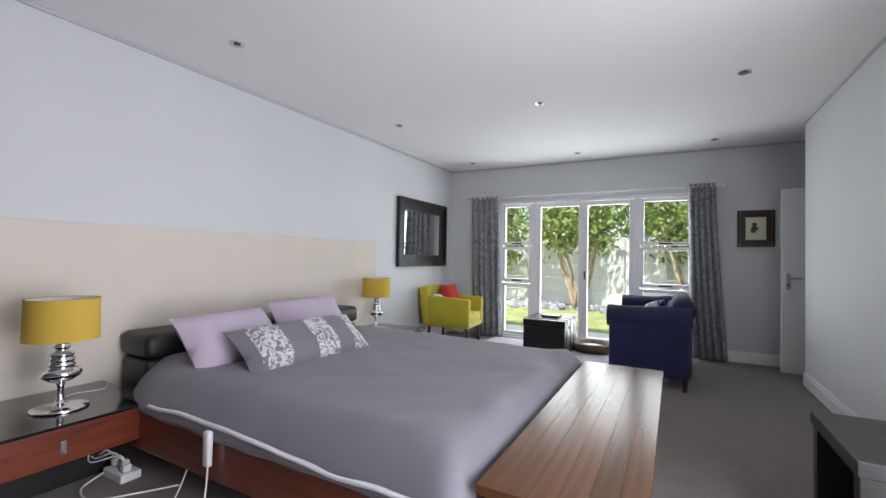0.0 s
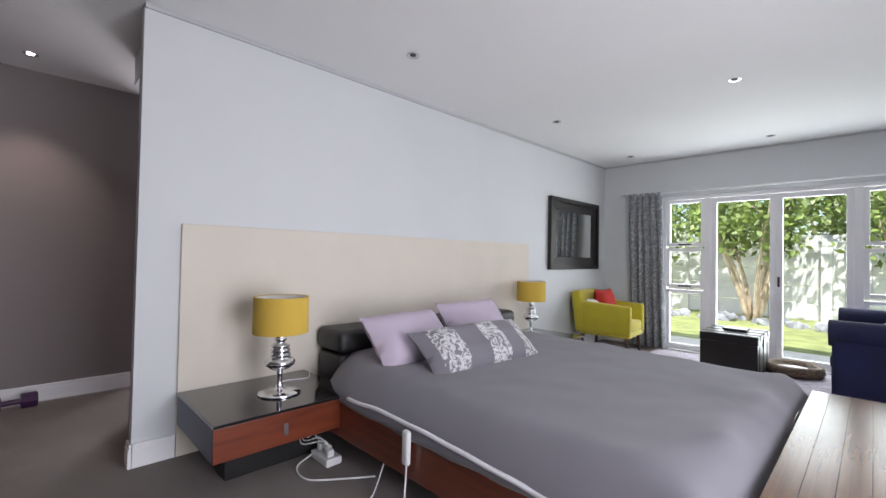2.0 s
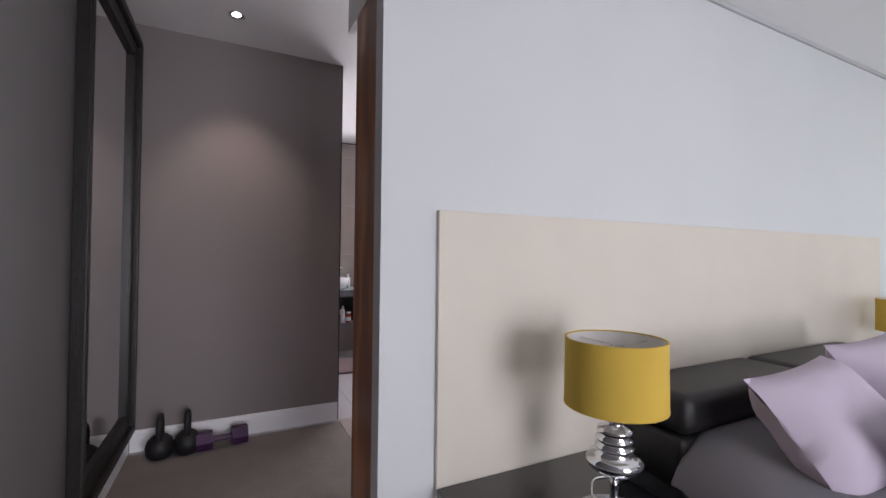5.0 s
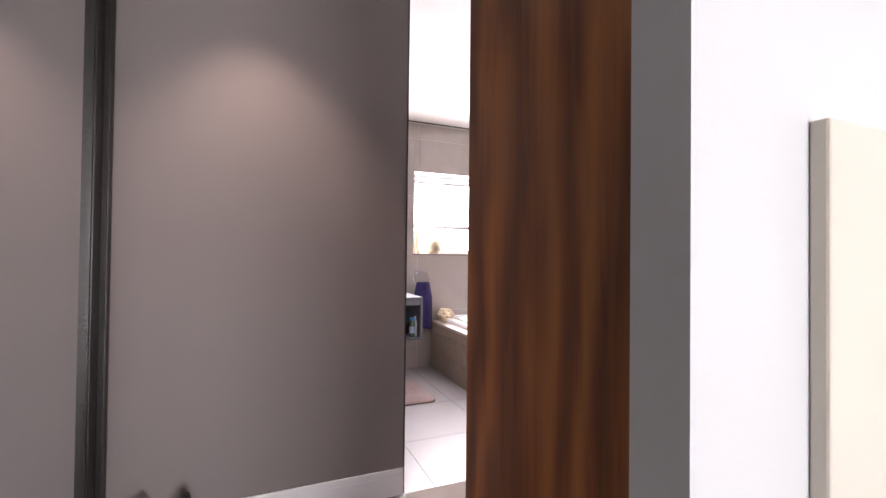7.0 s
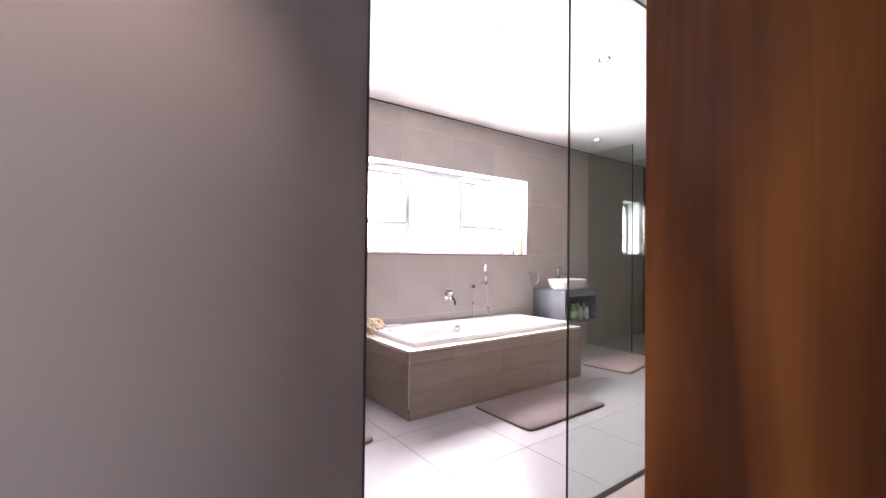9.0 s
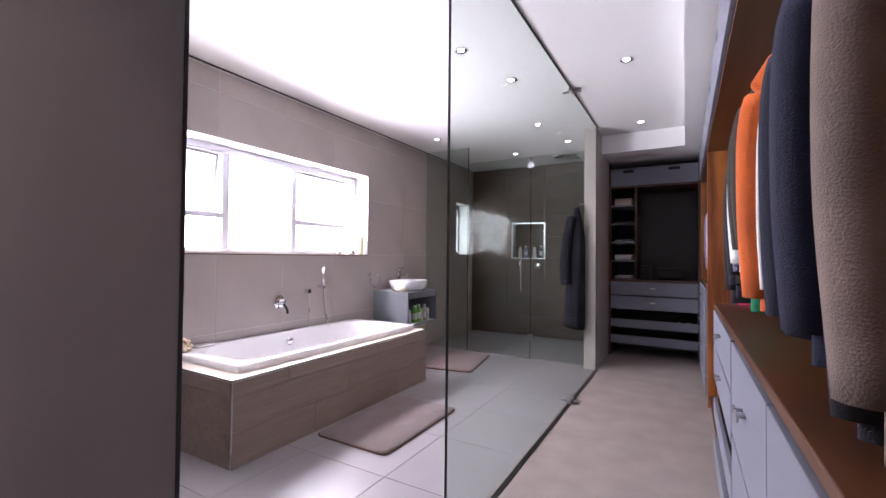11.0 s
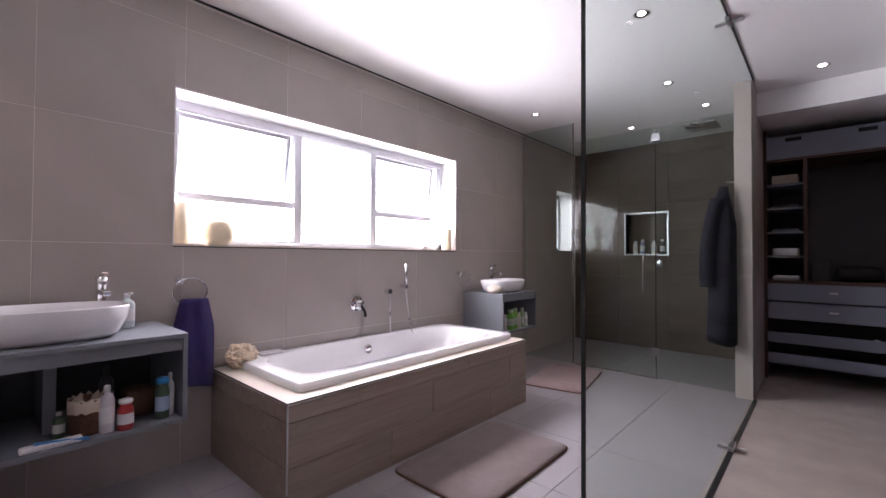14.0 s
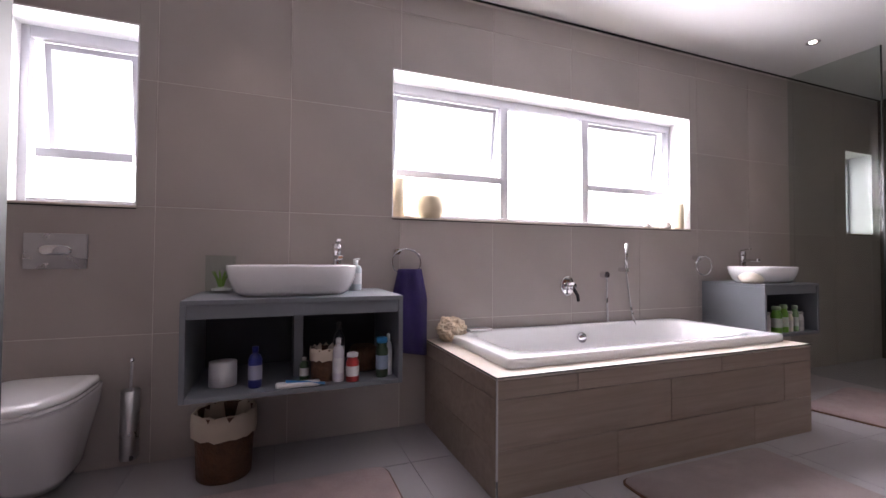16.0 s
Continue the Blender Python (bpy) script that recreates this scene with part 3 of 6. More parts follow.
screen = glass_sheet("glass_screen", -1.491, -1.479, 1.22, 4.53, 0.009, H, "clear frameless glass screen along the dressing aisle")
part("edge", box(-1.490, -1.480, 1.216, 1.22, 0.009, H), M_GLASSEDGE, screen, "dark polished glass edge")
part("top_channel", box(-1.490, -1.480, 1.22, 4.53, H - 0.008, H), M_SEAL, screen)
for z in (0.012, H - 0.03):
    bm = box(-1.56, -1.41, 3.33, 3.355, z, z + 0.016, 0.003)
    box(-1.50, -1.47, 3.28, 3.40, z + 0.001, z + 0.03, 0.003, bm=bm)
    part("bracket", bm, M_STEEL, screen, "dark steel clamp")
sh = glass_sheet("shower_screen", WX, -3.10, 4.645, 4.655, 0.012, H, "clear fixed glass shower panel")
part("edge", box(-3.104, -3.098, 4.643, 4.657, 0.012, H), M_GLASSEDGE, sh)
sd = glass_sheet("shower_door", -3.09, -2.27, 4.645, 4.655, 0.02, 2.42, "clear hinged glass shower door with chrome handle")
part("handle", tube(bend([(-2.36, 4.65, 1.18), (-2.36, 4.59, 1.17), (-2.36, 4.585, 1.0), (-2.36, 4.59, 0.83), (-2.36, 4.65, 0.82)]), 0.009), M_CHROME, sd, "chrome bow handle", True)
for z in (0.22, 2.28):
    part("hinge", box(-2.30, -2.22, 4.632, 4.668, z, z + 0.08, 0.004), M_CHROME, sd, "chrome glass hinge")
sf = glass_sheet("shower_side_panel", -2.265, -1.62, 4.645, 4.655, 0.012, 2.42, "clear fixed glass shower side panel")
part("threshold", box(-3.09, -2.24, 4.63, 4.67, 0.0, 0.012), M_CHROME, sf, "chrome threshold strip")
part("edge", box(-2.268, -2.262, 4.643, 4.657, 0.02, 2.42), M_GLASSEDGE, sf)

# ================= bedroom =================
BASE = BEDROOM
panel = thing("headboard_panel", "tall cream wall panel behind the bed", "wall panel", (0.01, 2.03, 0))
part("board", box(0.0, 0.022, 0.213, 3.845, 0.0, 1.385, 0.004), M_PANEL, panel)


def picture_frame(t, axis, a0, a1, z0, z1, w, base, out, material, inner=0.02):
    """Mitred moulding with a raised outer bead; base is the wall, out the depth, along +axis."""
    def prism(quad, d0, d1):
        bm = bmesh.new()
        lo = [bm.verts.new(axis_point(axis, u, v, d0)) for u, v in quad]
        hi = [bm.verts.new(axis_point(axis, u, v, d1)) for u, v in quad]
        bm.faces.new(lo)
        bm.faces.new(list(reversed(hi)))
        for i in range(4):
            j = (i + 1) % 4
            bm.faces.new((lo[i], hi[i], hi[j], lo[j]))
        bmesh.ops.recalc_face_normals(bm, faces=bm.faces)
        bmesh.ops.bevel(bm, geom=bm.edges[:], offset=0.006, segments=2, affect="EDGES")
        return bm
    o = [(a0, z0), (a1, z0), (a1, z1), (a0, z1)]
    i = [(a0 + w, z0 + w), (a1 - w, z0 + w), (a1 - w, z1 - w), (a0 + w, z1 - w)]
    mid = [(a0 + w * 0.35, z0 + w * 0.35), (a1 - w * 0.35, z0 + w * 0.35), (a1 - w * 0.35, z1 - w * 0.35), (a0 + w * 0.35, z1 - w * 0.35)]
    for k in range(4):
        j = (k + 1) % 4
        bm = prism((mid[k], mid[j], i[j], i[k]), base, base + (out - base) * 0.6)
        join(bm, prism((o[k], o[j], mid[j], mid[k]), base, out))
        part("frame_rail", bm, material, t)


def axis_point(axis, u, v, d):
    return (d, u, v) if axis == "x" else (u, d, v)


wm = thing("wall_mirror", "square mirror in a wide carved black frame", "mirror", (0.0, 4.95, 1.075))
picture_frame(wm, "x", 4.285, 5.62, 1.075, 2.02, 0.165, 0.0, 0.055, M_FRAME)
part("mirror_glass", box(0.006, 0.014, 4.44, 5.465, 1.23, 1.865), M_MIRROR, wm)
tm = thing("tall_mirror", "tall mirror in a wide black frame in the passage", "mirror", (-1.22, -1.02, 0.14))
picture_frame(tm, "y", -1.735, -0.71, 0.14, 2.50, 0.135, -1.02, -0.968, M_FRAME)
part("mirror_glass", box(-1.62, -0.83, -1.016, -1.008, 0.26, 2.38), M_MIRROR, tm)
pf = thing("framed_picture", "small botanical print in a wide dark wood frame", "picture", (4.1, 5.9, 1.4))
picture_frame(pf, "y", 3.92, 4.29, 1.40, 1.84, 0.085, 5.9, 5.872, M_DKFRAME)
part("print", box(4.0, 4.21, 5.892, 5.897, 1.48, 1.76), mat("cream_paper", (0.70, 0.66, 0.50), 0.9, 0, 0.05, 9), pf, "cream paper with painted fruit")
M_PRINT = mat("green_print_ink", (0.06, 0.09, 0.035), 0.9, 0, 0.4, 30)
bm = bmesh.new()
for k in range(9):
    a = k * 2.1
    join(bm, placed(lathe(0, 0, [(0.001, -0.001), (0.028, 0.0), (0.001, 0.001)], 10), Matrix.Translation((4.105 + 0.05 * math.cos(a) * (k % 3) / 2, 5.8905, 1.62 + 0.06 * math.sin(a) * (k % 4) / 3)) @ Matrix.Rotation(radians(90), 4, "X") @ Matrix.Diagonal((1, 0.7, 1, 1))))
part("painted_fruit", bm, M_PRINT, pf)


def nightstand(y0, y1, label, group):
    t = thing("nightstand", label, "nightstand", (0.36, (y0 + y1) / 2, 0.0), group=group)
    part("body", box(0.023, 0.68, y0, y1, 0.195, 0.365, 0.004), M_GREYLAC, t, "pale grey carcass side")
    d = part("drawer", box(0.68, 0.70, y0, y1, 0.195, 0.365, 0.003), M_MAHOG, t, "mahogany drawer front")
    part("pull", box(0.70, 0.709, (y0 + y1) / 2 - 0.012, (y0 + y1) / 2 + 0.012, 0.245, 0.305, 0.002), M_STEEL, d)
    part("top", box(0.023, 0.705, y0 - 0.004, y1 + 0.08, 0.366, 0.382, 0.003), M_BLACKGLASS, t, "black glass top")
    part("plinth", box(0.06, 0.50, y0 + 0.12, y1 - 0.1, 0.0, 0.195, 0.003), M_BLACK, t, "black recessed plinth")
    return t


nightstand(0.214, 0.93, "mahogany bedside cabinet with black glass top", "bedside cabinets")
nightstand(3.12, 3.84, "mahogany bedside cabinet with black glass top", "bedside cabinets")


def table_lamp(x, y, z, label):
    t = thing("table_lamp", label, "lamp", (x, y, z), group="bedside lamps", local=True)
    prof = [(0.118, 0), (0.122, 0.006), (0.118, 0.012), (0.06, 0.02), (0.022, 0.032), (0.016, 0.06), (0.014, 0.11), (0.02, 0.135), (0.055, 0.15), (0.083, 0.172),
            (0.088, 0.19), (0.075, 0.207), (0.050, 0.218), (0.060, 0.226), (0.060, 0.236), (0.047, 0.243), (0.057, 0.252), (0.057, 0.262), (0.044, 0.27), (0.054, 0.279),
            (0.054, 0.288), (0.030, 0.298), (0.024, 0.31), (0.036, 0.32), (0.036, 0.328), (0.026, 0.334), (0.034, 0.343), (0.034, 0.352), (0.018, 0.36), (0.012, 0.37)]
    part("base", lathe(0, 0, prof, 32), M_CHROME, t, "turned chrome base", True)
    R, z0, z1 = 0.158, 0.365, 0.575
    shade = part("shade", rings([oval(0, 0, z0, R, R, 48), oval(0, 0, z1, R * 0.985, R * 0.985, 48)], False), M_YELLOW, t, "mustard drum shade", True)
    part("lining", rings([oval(0, 0, z0, R - 0.004, R - 0.004, 48), oval(0, 0, z1, R * 0.985 - 0.004, R * 0.985 - 0.004, 48)], False), M_SHADE_IN, shade, "pale lining", True)
    for zz, rr in ((z0, R), (z1, R * 0.985)):
        part("rim", rings([oval(0, 0, zz + dz, rr + dr, rr + dr, 48) for dz, dr in ((-0.002, 0.001), (0.002, 0.001), (0.002, -0.005), (-0.002, -0.005), (-0.002, 0.001))], False), M_YELLOW, shade)
    part("bulb_holder", lathe(0, 0, [(0.014, 0.37), (0.014, 0.42), (0.03, 0.45), (0.03, 0.48), (0.01, 0.505)], 12), M_PLASTIC, t, "", True)
    bm = tube([(-R * 0.98, 0, z1 - 0.02), (R * 0.98, 0, z1 - 0.02)], 0.002, 5)
    join(bm, tube([(0, -R * 0.98, z1 - 0.02), (0, R * 0.98, z1 - 0.02)], 0.002, 5))
    part("spider", bm, M_STEEL, t)
    return t


table_lamp(0.42, 0.655, 0.382, "chrome bedside lamp with mustard drum shade")
table_lamp(0.25, 3.56, 0.382, "chrome bedside lamp with mustard drum shade")

# bed
bed = thing("bed", "wide mahogany bed with a black leather headboard", "bed", (1.4, 2.05, 0))
hb = part("headboard", box(0.06, 0.35, 1.10, 3.10, 0.0, 0.525, 0.03, segments=3), M_LEATHER, bed, "black leather headboard", True)
part("headrest", box(0.03, 0.375, 1.09, 2.04, 0.53, 0.69, 0.05, segments=4), M_LEATHER, hb, "padded black leather roll", True)
part("headrest", box(0.03, 0.375, 2.06, 3.11, 0.53, 0.69, 0.05, segments=4), M_LEATHER, hb, "padded black leather roll", True)
part("side_rail", box(0.34, 2.62, 0.90, 0.94, 0.14, 0.375, 0.004), M_MAHOG_X, bed, "mahogany side rail")
part("side_rail", box(0.34, 2.62, 3.12, 3.16, 0.14, 0.375, 0.004), M_MAHOG_X, bed, "mahogany side rail")
part("foot_rail", box(2.58, 2.62, 0.94, 3.12, 0.14, 0.375, 0.004), M_MAHOG, bed)
part("slat_base", box(0.34, 2.58, 0.94, 3.12, 0.2, 0.26), M_BLACK, bed)
for x in (0.6, 2.3):
    for y in (1.15, 2.9):
        part("leg", box(x - 0.04, x + 0.04, y - 0.04, y + 0.04, 0, 0.2), M_BLACK, bed)
part("mattress", box(0.38, 2.50, 1.12, 3.00, 0.26, 0.43, 0.05, segments=3), M_SHEET, bed, "white covered mattress", True)


def duvet():
    nx, ny = 64, 60
    bm = bmesh.new()
    grid = []
    for i in range(nx + 1):
        row = []
        for j in range(ny + 1):
            x = 0.34 + 2.29 * i / nx
            inset = 0.16 * max(0.0, 1 - (x - 0.34) / 0.45) ** 2
            y = 0.885 + inset + (2.285 - 2 * inset) * j / ny
            e = min(1.0, (y - 0.885 - inset) / 0.26, (3.17 - inset - y) / 0.26, (2.63 - x) / 0.16)
            drop = 0.16 * (1 - max(0.0, e)) ** 2.2
            crease = 0.012 * noise.noise((x * 2.0, y * 2.0, 0.3)) + 0.006 * noise.noise((x * 7, y * 5, 2.0))
            fold = 0.010 * math.sin(14 * x + 5 * noise.noise((x * 2, y * 3, 1))) * max(0.0, 1 - (y - 0.885) / 0.3) * max(0, noise.noise((x * 1.4, 0, 5)) + 0.3)
            tuft = 0.018 * max(0, 1 - abs(x - 2.52) / 0.12) * math.sin(9 * y + 2 * noise.noise((y * 2, 0, 0)))
            row.append(bm.verts.new((x, y, 0.535 + crease + fold + tuft - drop - 0.02 * (x - 0.34) / 2.3)))
        grid.append(row)
    for i in range(nx):
        for j in range(ny):
            bm.faces.new((grid[i][j], grid[i + 1][j], grid[i + 1][j + 1], grid[i][j + 1]))
    ext = bmesh.ops.extrude_face_region(bm, geom=bm.faces[:])
    bmesh.ops.translate(bm, vec=(0, 0, -0.025), verts=[v for v in ext["geom"] if isinstance(v, bmesh.types.BMVert)])
    bmesh.ops.recalc_face_normals(bm, faces=bm.faces)
    return bm


solo("duvet", duvet(), M_DUVET, "grey cotton duvet spread over the bed", "duvet", smooth=True, at=(1.5, 2.0, 0.38))
bm = bmesh.new()
loops = []
for i in range(41):
    x = 0.80 + 1.77 * i / 40
    z = 0.385 - 0.02 * math.sin(x * 3.1 + 1) + 0.014 * noise.noise((x * 5, 0, 0))
    loops.append([(x, 0.893, z - 0.010), (x, 0.880, z - 0.006), (x, 0.879, z + 0.006), (x, 0.895, z + 0.010)])
solo("bed_sheet", rings(loops), M_SHEET, "white sheet edge showing under the duvet", "sheet", smooth=True, at=(1.4, 0.89, 0.38))


def pillow(name, m, w, h, d, material, label, seed):
    bm = placed(cushion(w, h, d, 16, 0.0, seed), m)
    return solo(name, bm, material, label, "pillow", smooth=True, at=tuple(m.translation))


tilt = Matrix.Rotation(radians(-28), 4, "Y")
stand = lambda x, y, z, lean, yaw: Matrix.Translation((x, y, z)) @ Matrix.Rotation(radians(yaw), 4, "Z") @ Matrix.Rotation(radians(lean), 4, "X")
pillow("pillow", stand(0.80, 1.50, 0.47, -40, 96), 0.72, 0.44, 0.24, M_LILAC, "plump lilac cotton pillow against the headboard", 1)
pillow("pillow", stand(0.72, 2.26, 0.47, -36, 92), 0.74, 0.46, 0.24, M_LILAC, "plump lilac cotton pillow against the headboard", 4)
bolster = solo("bolster_cushion", placed(cushion(1.05, 0.38, 0.20, 22, 0.0, 7), stand(1.18, 1.77, 0.49, -50, 88)), M_DUVET, "long grey cushion with white damask bands", "cushion", smooth=True, at=(1.18, 1.77, 0.49))
ORIGIN[bolster.name] = Vector((1.18, 1.77, 0.49))
for u in (-0.33, 0.06, 0.42):
    bm = cushion(1.05, 0.38, 0.20, 40, 0.0, 7)
    bmesh.ops.scale(bm, vec=(1, 1.03, 1.005), verts=bm.verts)
    kill = [f for f in bm.faces if abs(f.calc_center_median().x - u) > 0.095 or f.calc_center_median().y > 0.02]
    bmesh.ops.delete(bm, geom=kill, context="FACES")
    part("damask_band", placed(bm, stand(1.18, 1.77, 0.49, -50, 88)), M_FLOWER, bolster, "white floral damask print", True)

# blanket control, extension block and cables
bc = thing("blanket_control", "white electric blanket switch hanging on the rail", "switch", (1.35, 0.87, 0.3))
part("housing", box(1.33, 1.375, 0.855, 0.885, 0.22, 0.385, 0.012, segments=3), M_PLASTIC, bc, "", True)
part("cable", tube(bend([(1.355, 0.87, 0.23), (1.36, 0.86, 0.12), (1.39, 0.82, 0.02), (1.40, 0.72, 0.006), (1.44, 0.60, 0.006)]), 0.005, 6), M_PLASTIC, bc, "", True)
solo("cable", tube(bend([(1.10, 0.96, 0.2), (1.12, 0.88, 0.05), (1.16, 0.80, 0.006), (1.14, 0.7, 0.006), (1.2, 0.62, 0.006)]), 0.004, 6), M_PLASTIC, "white cable hanging from under the bed", "cable", smooth=True)
ext = thing("extension_block", "white multi-plug block with cables on the carpet", "extension lead", (0.62, 0.86, 0))
part("block", box(0.55, 0.74, 0.80, 0.90, 0.0, 0.045, 0.008), M_PLASTIC, ext)
for k, (dx, dy) in enumerate(((0.0, 0.0), (0.06, 0.01), (0.12, -0.01))):
    part("plug", box(0.565 + dx, 0.60 + dx, 0.83 + dy, 0.87 + dy, 0.046, 0.085, 0.006), M_PLASTIC, ext)
    part("cable", tube(bend([(0.58 + dx, 0.85 + dy, 0.08), (0.55 + dx, 0.82, 0.13), (0.48 + dx * 0.5, 0.80 - 0.03 * k, 0.10), (0.40, 0.78 + 0.03 * k, 0.19)]), 0.004, 6), M_PLASTIC, ext, "", True)
part("cable", tube(bend([(0.56, 0.80, 0.02), (0.62, 0.68, 0.006), (0.78, 0.66, 0.006), (0.90, 0.80, 0.006), (1.0, 0.95, 0.006)]), 0.005, 6), M_PLASTIC, ext, "", True)
solo("lamp_cable", tube(bend([(0.32, 0.66, 0.386), (0.22, 0.78, 0.387), (0.25, 0.92, 0.387), (0.12, 1.0, 0.386)]), 0.003, 6), M_PLASTIC, "thin pale lamp cable on the glass top", "cable", smooth=True)

# bench at the foot of the bed
bench = thing("bench", "low varnished hardwood bench with planked top", "bench", (2.92, 2.05, 0))
for i in range(6):
    w = 0.54 / 6
    piece("plank", (w - 0.0008, 2.08, 0.035), (2.645 + w * (i + 0.5), 2.05, 0.4055), M_BENCH, bench, 0.0006)
part("apron", box(2.665, 3.165, 1.04, 3.06, 0.30, 0.387), M_BENCH, bench)
for x in (2.68, 3.09):
    for y in (1.05, 2.97):
        part("leg", box(x, x + 0.07, y, y + 0.08, 0, 0.30, 0.003), M_BENCH, bench)

# armchair
ch = thing("armchair", "chartreuse wool tub armchair on dark legs", "armchair", (0.46, 5.12, 0), 6, local=True)
part("seat", box(-0.28, 0.33, -0.25, 0.25, 0.30, 0.43, 0.035, segments=3), M_CHAIR, ch, "", True)
bm = box(-0.36, -0.22, -0.33, 0.33, 0.30, 0.84, 0.04, segments=3)
placed(bm, Matrix.Translation((0, 0, 0.3)) @ Matrix.Rotation(radians(-7), 4, "Y") @ Matrix.Translation((0, 0, -0.3)))
part("backrest", bm, M_CHAIR, ch, "", True)
for s in (-1, 1):
    y0, y1 = sorted((s * 0.24, s * 0.33))
    bm = box(-0.26, 0.34, y0, y1, 0.27, 0.64, 0.03, segments=3)
    for v in bm.verts:
        if v.co.z > 0.5:
            v.co.z += 0.10 * max(0, -(v.co.x - 0.1))
    part("arm", bm, M_CHAIR, ch, "", True)
part("apron", box(-0.30, 0.33, -0.31, 0.31, 0.24, 0.31, 0.02), M_CHAIR, ch)
for x in (-0.27, 0.28):
    for y in (-0.26, 0.26):
        part("leg", tube([(x, y, 0.25), (x * 1.05, y * 1.03, 0.0)], 0.026, 8, 0.6), M_LEG, ch, "dark wooden leg")
solo("red_cushion", placed(cushion(0.36, 0.38, 0.20, 12, 0, 2), stand(0.42, 5.12, 0.45, -12, 80)), M_RED, "puffy red cushion on the armchair", "cushion", smooth=True, at=(0.42, 5.10, 0.44))
solo("patterned_cushion", placed(cushion(0.30, 0.26, 0.12, 12, 0, 5), stand(0.36, 4.96, 0.44, -12, 78)), M_SHEET, "pale patterned cushion on the armchair", "cushion", smooth=True, at=(0.30, 4.96, 0.44))

# rug
solo("rug", box(0.85, 3.2, 4.45, 5.80, 0.001, 0.012, 0.004), M_RUG, "pale lilac patterned rug under the seating", "rug", at=(2.0, 5.1, 0.001))

# trunk
tr = thing("trunk", "black wooden storage trunk with metal bands", "trunk", (1.83, 5.22, 0.012))
part("body", box(1.57, 2.09, 4.88, 5.56, 0.012, 0.36, 0.008), M_BLACK, tr)
lid = part("lid", box(1.565, 2.095, 4.875, 5.565, 0.362, 0.455, 0.012), M_BLACK, tr)
for y in (4.99, 5.20, 5.42):
    part("band", box(1.562, 2.098, y - 0.016, y + 0.016, 0.40, 0.459, 0.002), M_IRON, lid)
    part("band", box(2.085, 2.094, y - 0.016, y + 0.016, 0.02, 0.34, 0.002), M_IRON, tr)
part("latch", box(2.092, 2.104, 5.17, 5.23, 0.31, 0.41, 0.003), M_STEEL, tr)
part("tray", box(1.73, 1.95, 5.12, 5.32, 0.46, 0.485, 0.004), M_BLACK, lid)

# sofa
so = thing("sofa", "navy velvet two-seat sofa with rolled arms", "sofa", (3.03, 4.95, 0.0))
part("base", box(2.68, 3.36, 4.22, 5.66, 0.11, 0.34, 0.03), M_NAVY, so, "", True)
part("seat_cushion", box(2.66, 3.2, 4.34, 4.93, 0.34, 0.47, 0.04, segments=3), M_NAVY, so, "", True)
part("seat_cushion", box(2.66, 3.2, 4.95, 5.54, 0.34, 0.47, 0.04, segments=3), M_NAVY, so, "", True)
bm = box(3.18, 3.40, 4.20, 5.68, 0.11, 0.74, 0.05, segments=3)
join(bm, tube([(3.33, 4.18, 0.74), (3.33, 4.9, 0.745), (3.33, 5.70, 0.74)], 0.10, 16))
part("backrest", bm, M_NAVY, so, "rolled button back", True)
for y0, y1 in ((4.13, 4.33), (5.55, 5.75)):
    bm = box(2.68, 3.38, y0 + 0.015, y1 - 0.015, 0.11, 0.66, 0.03, segments=3)
    join(bm, tube([(2.66, (y0 + y1) / 2, 0.66), (3.0, (y0 + y1) / 2, 0.66), (3.40, (y0 + y1) / 2, 0.69)], 0.105, 18))
    part("arm", bm, M_NAVY, so, "rolled arm", True)
for x in (2.75, 3.34):
    for y in (4.19, 5.68):
        part("leg", tube([(x, y, 0.12), (x, y, 0.0)], 0.028, 8, 0.7), M_LEG, so)
solo("blue_cushion", placed(cushion(0.36, 0.34, 0.12, 12, 0, 8), stand(3.02, 4.85, 0.475, 22, 88)), mat("royal_blue_cloth", (0.02, 0.03, 0.18), 0.9, 0, 0.15, 8), "deep blue cushion on the sofa", "cushion", smooth=True, at=(3.06, 4.85, 0.47))
solo("white_cushion", placed(cushion(0.36, 0.34, 0.12, 12, 0, 9), stand(2.94, 4.58, 0.475, 22, 80)), M_SHEET, "white frilled cushion on the sofa", "cushion", smooth=True, at=(2.98, 4.60, 0.47))

# pet bed
pb = thing("pet_bed", "round spotted pet bed with a pale fleece inside", "pet bed", (2.30, 5.55, 0.012), local=True)
part("wall", rings([oval(0, 0, z, r, r, 32) for r, z in ((0.24, 0), (0.27, 0.04), (0.265, 0.09), (0.235, 0.115), (0.20, 0.09), (0.19, 0.03))]), patterned("spotted_plush", (0.05, 0.035, 0.03), (0.35, 0.25, 0.16), 30, 0.1), pb, "", True)
part("pad", lathe(0, 0, [(0.19, 0.02), (0.185, 0.055), (0.12, 0.07), (0.01, 0.072)], 24), M_SHEET, pb, "pale fleece pad", True)

# side table by the east wall
st = thing("side_table", "black lacquered side table against the wall", "table", (4.1, 2.0, 0))
part("top", box(3.83, 4.38, 1.72, 2.32, 0.44, 0.50, 0.004), M_BLACK, st)
part("side", box(3.84, 4.37, 1.73, 1.79, 0.0, 0.44, 0.003), M_BLACK, st)
part("side", box(3.84, 4.37, 2.25, 2.31, 0.0, 0.44, 0.003), M_BLACK, st)

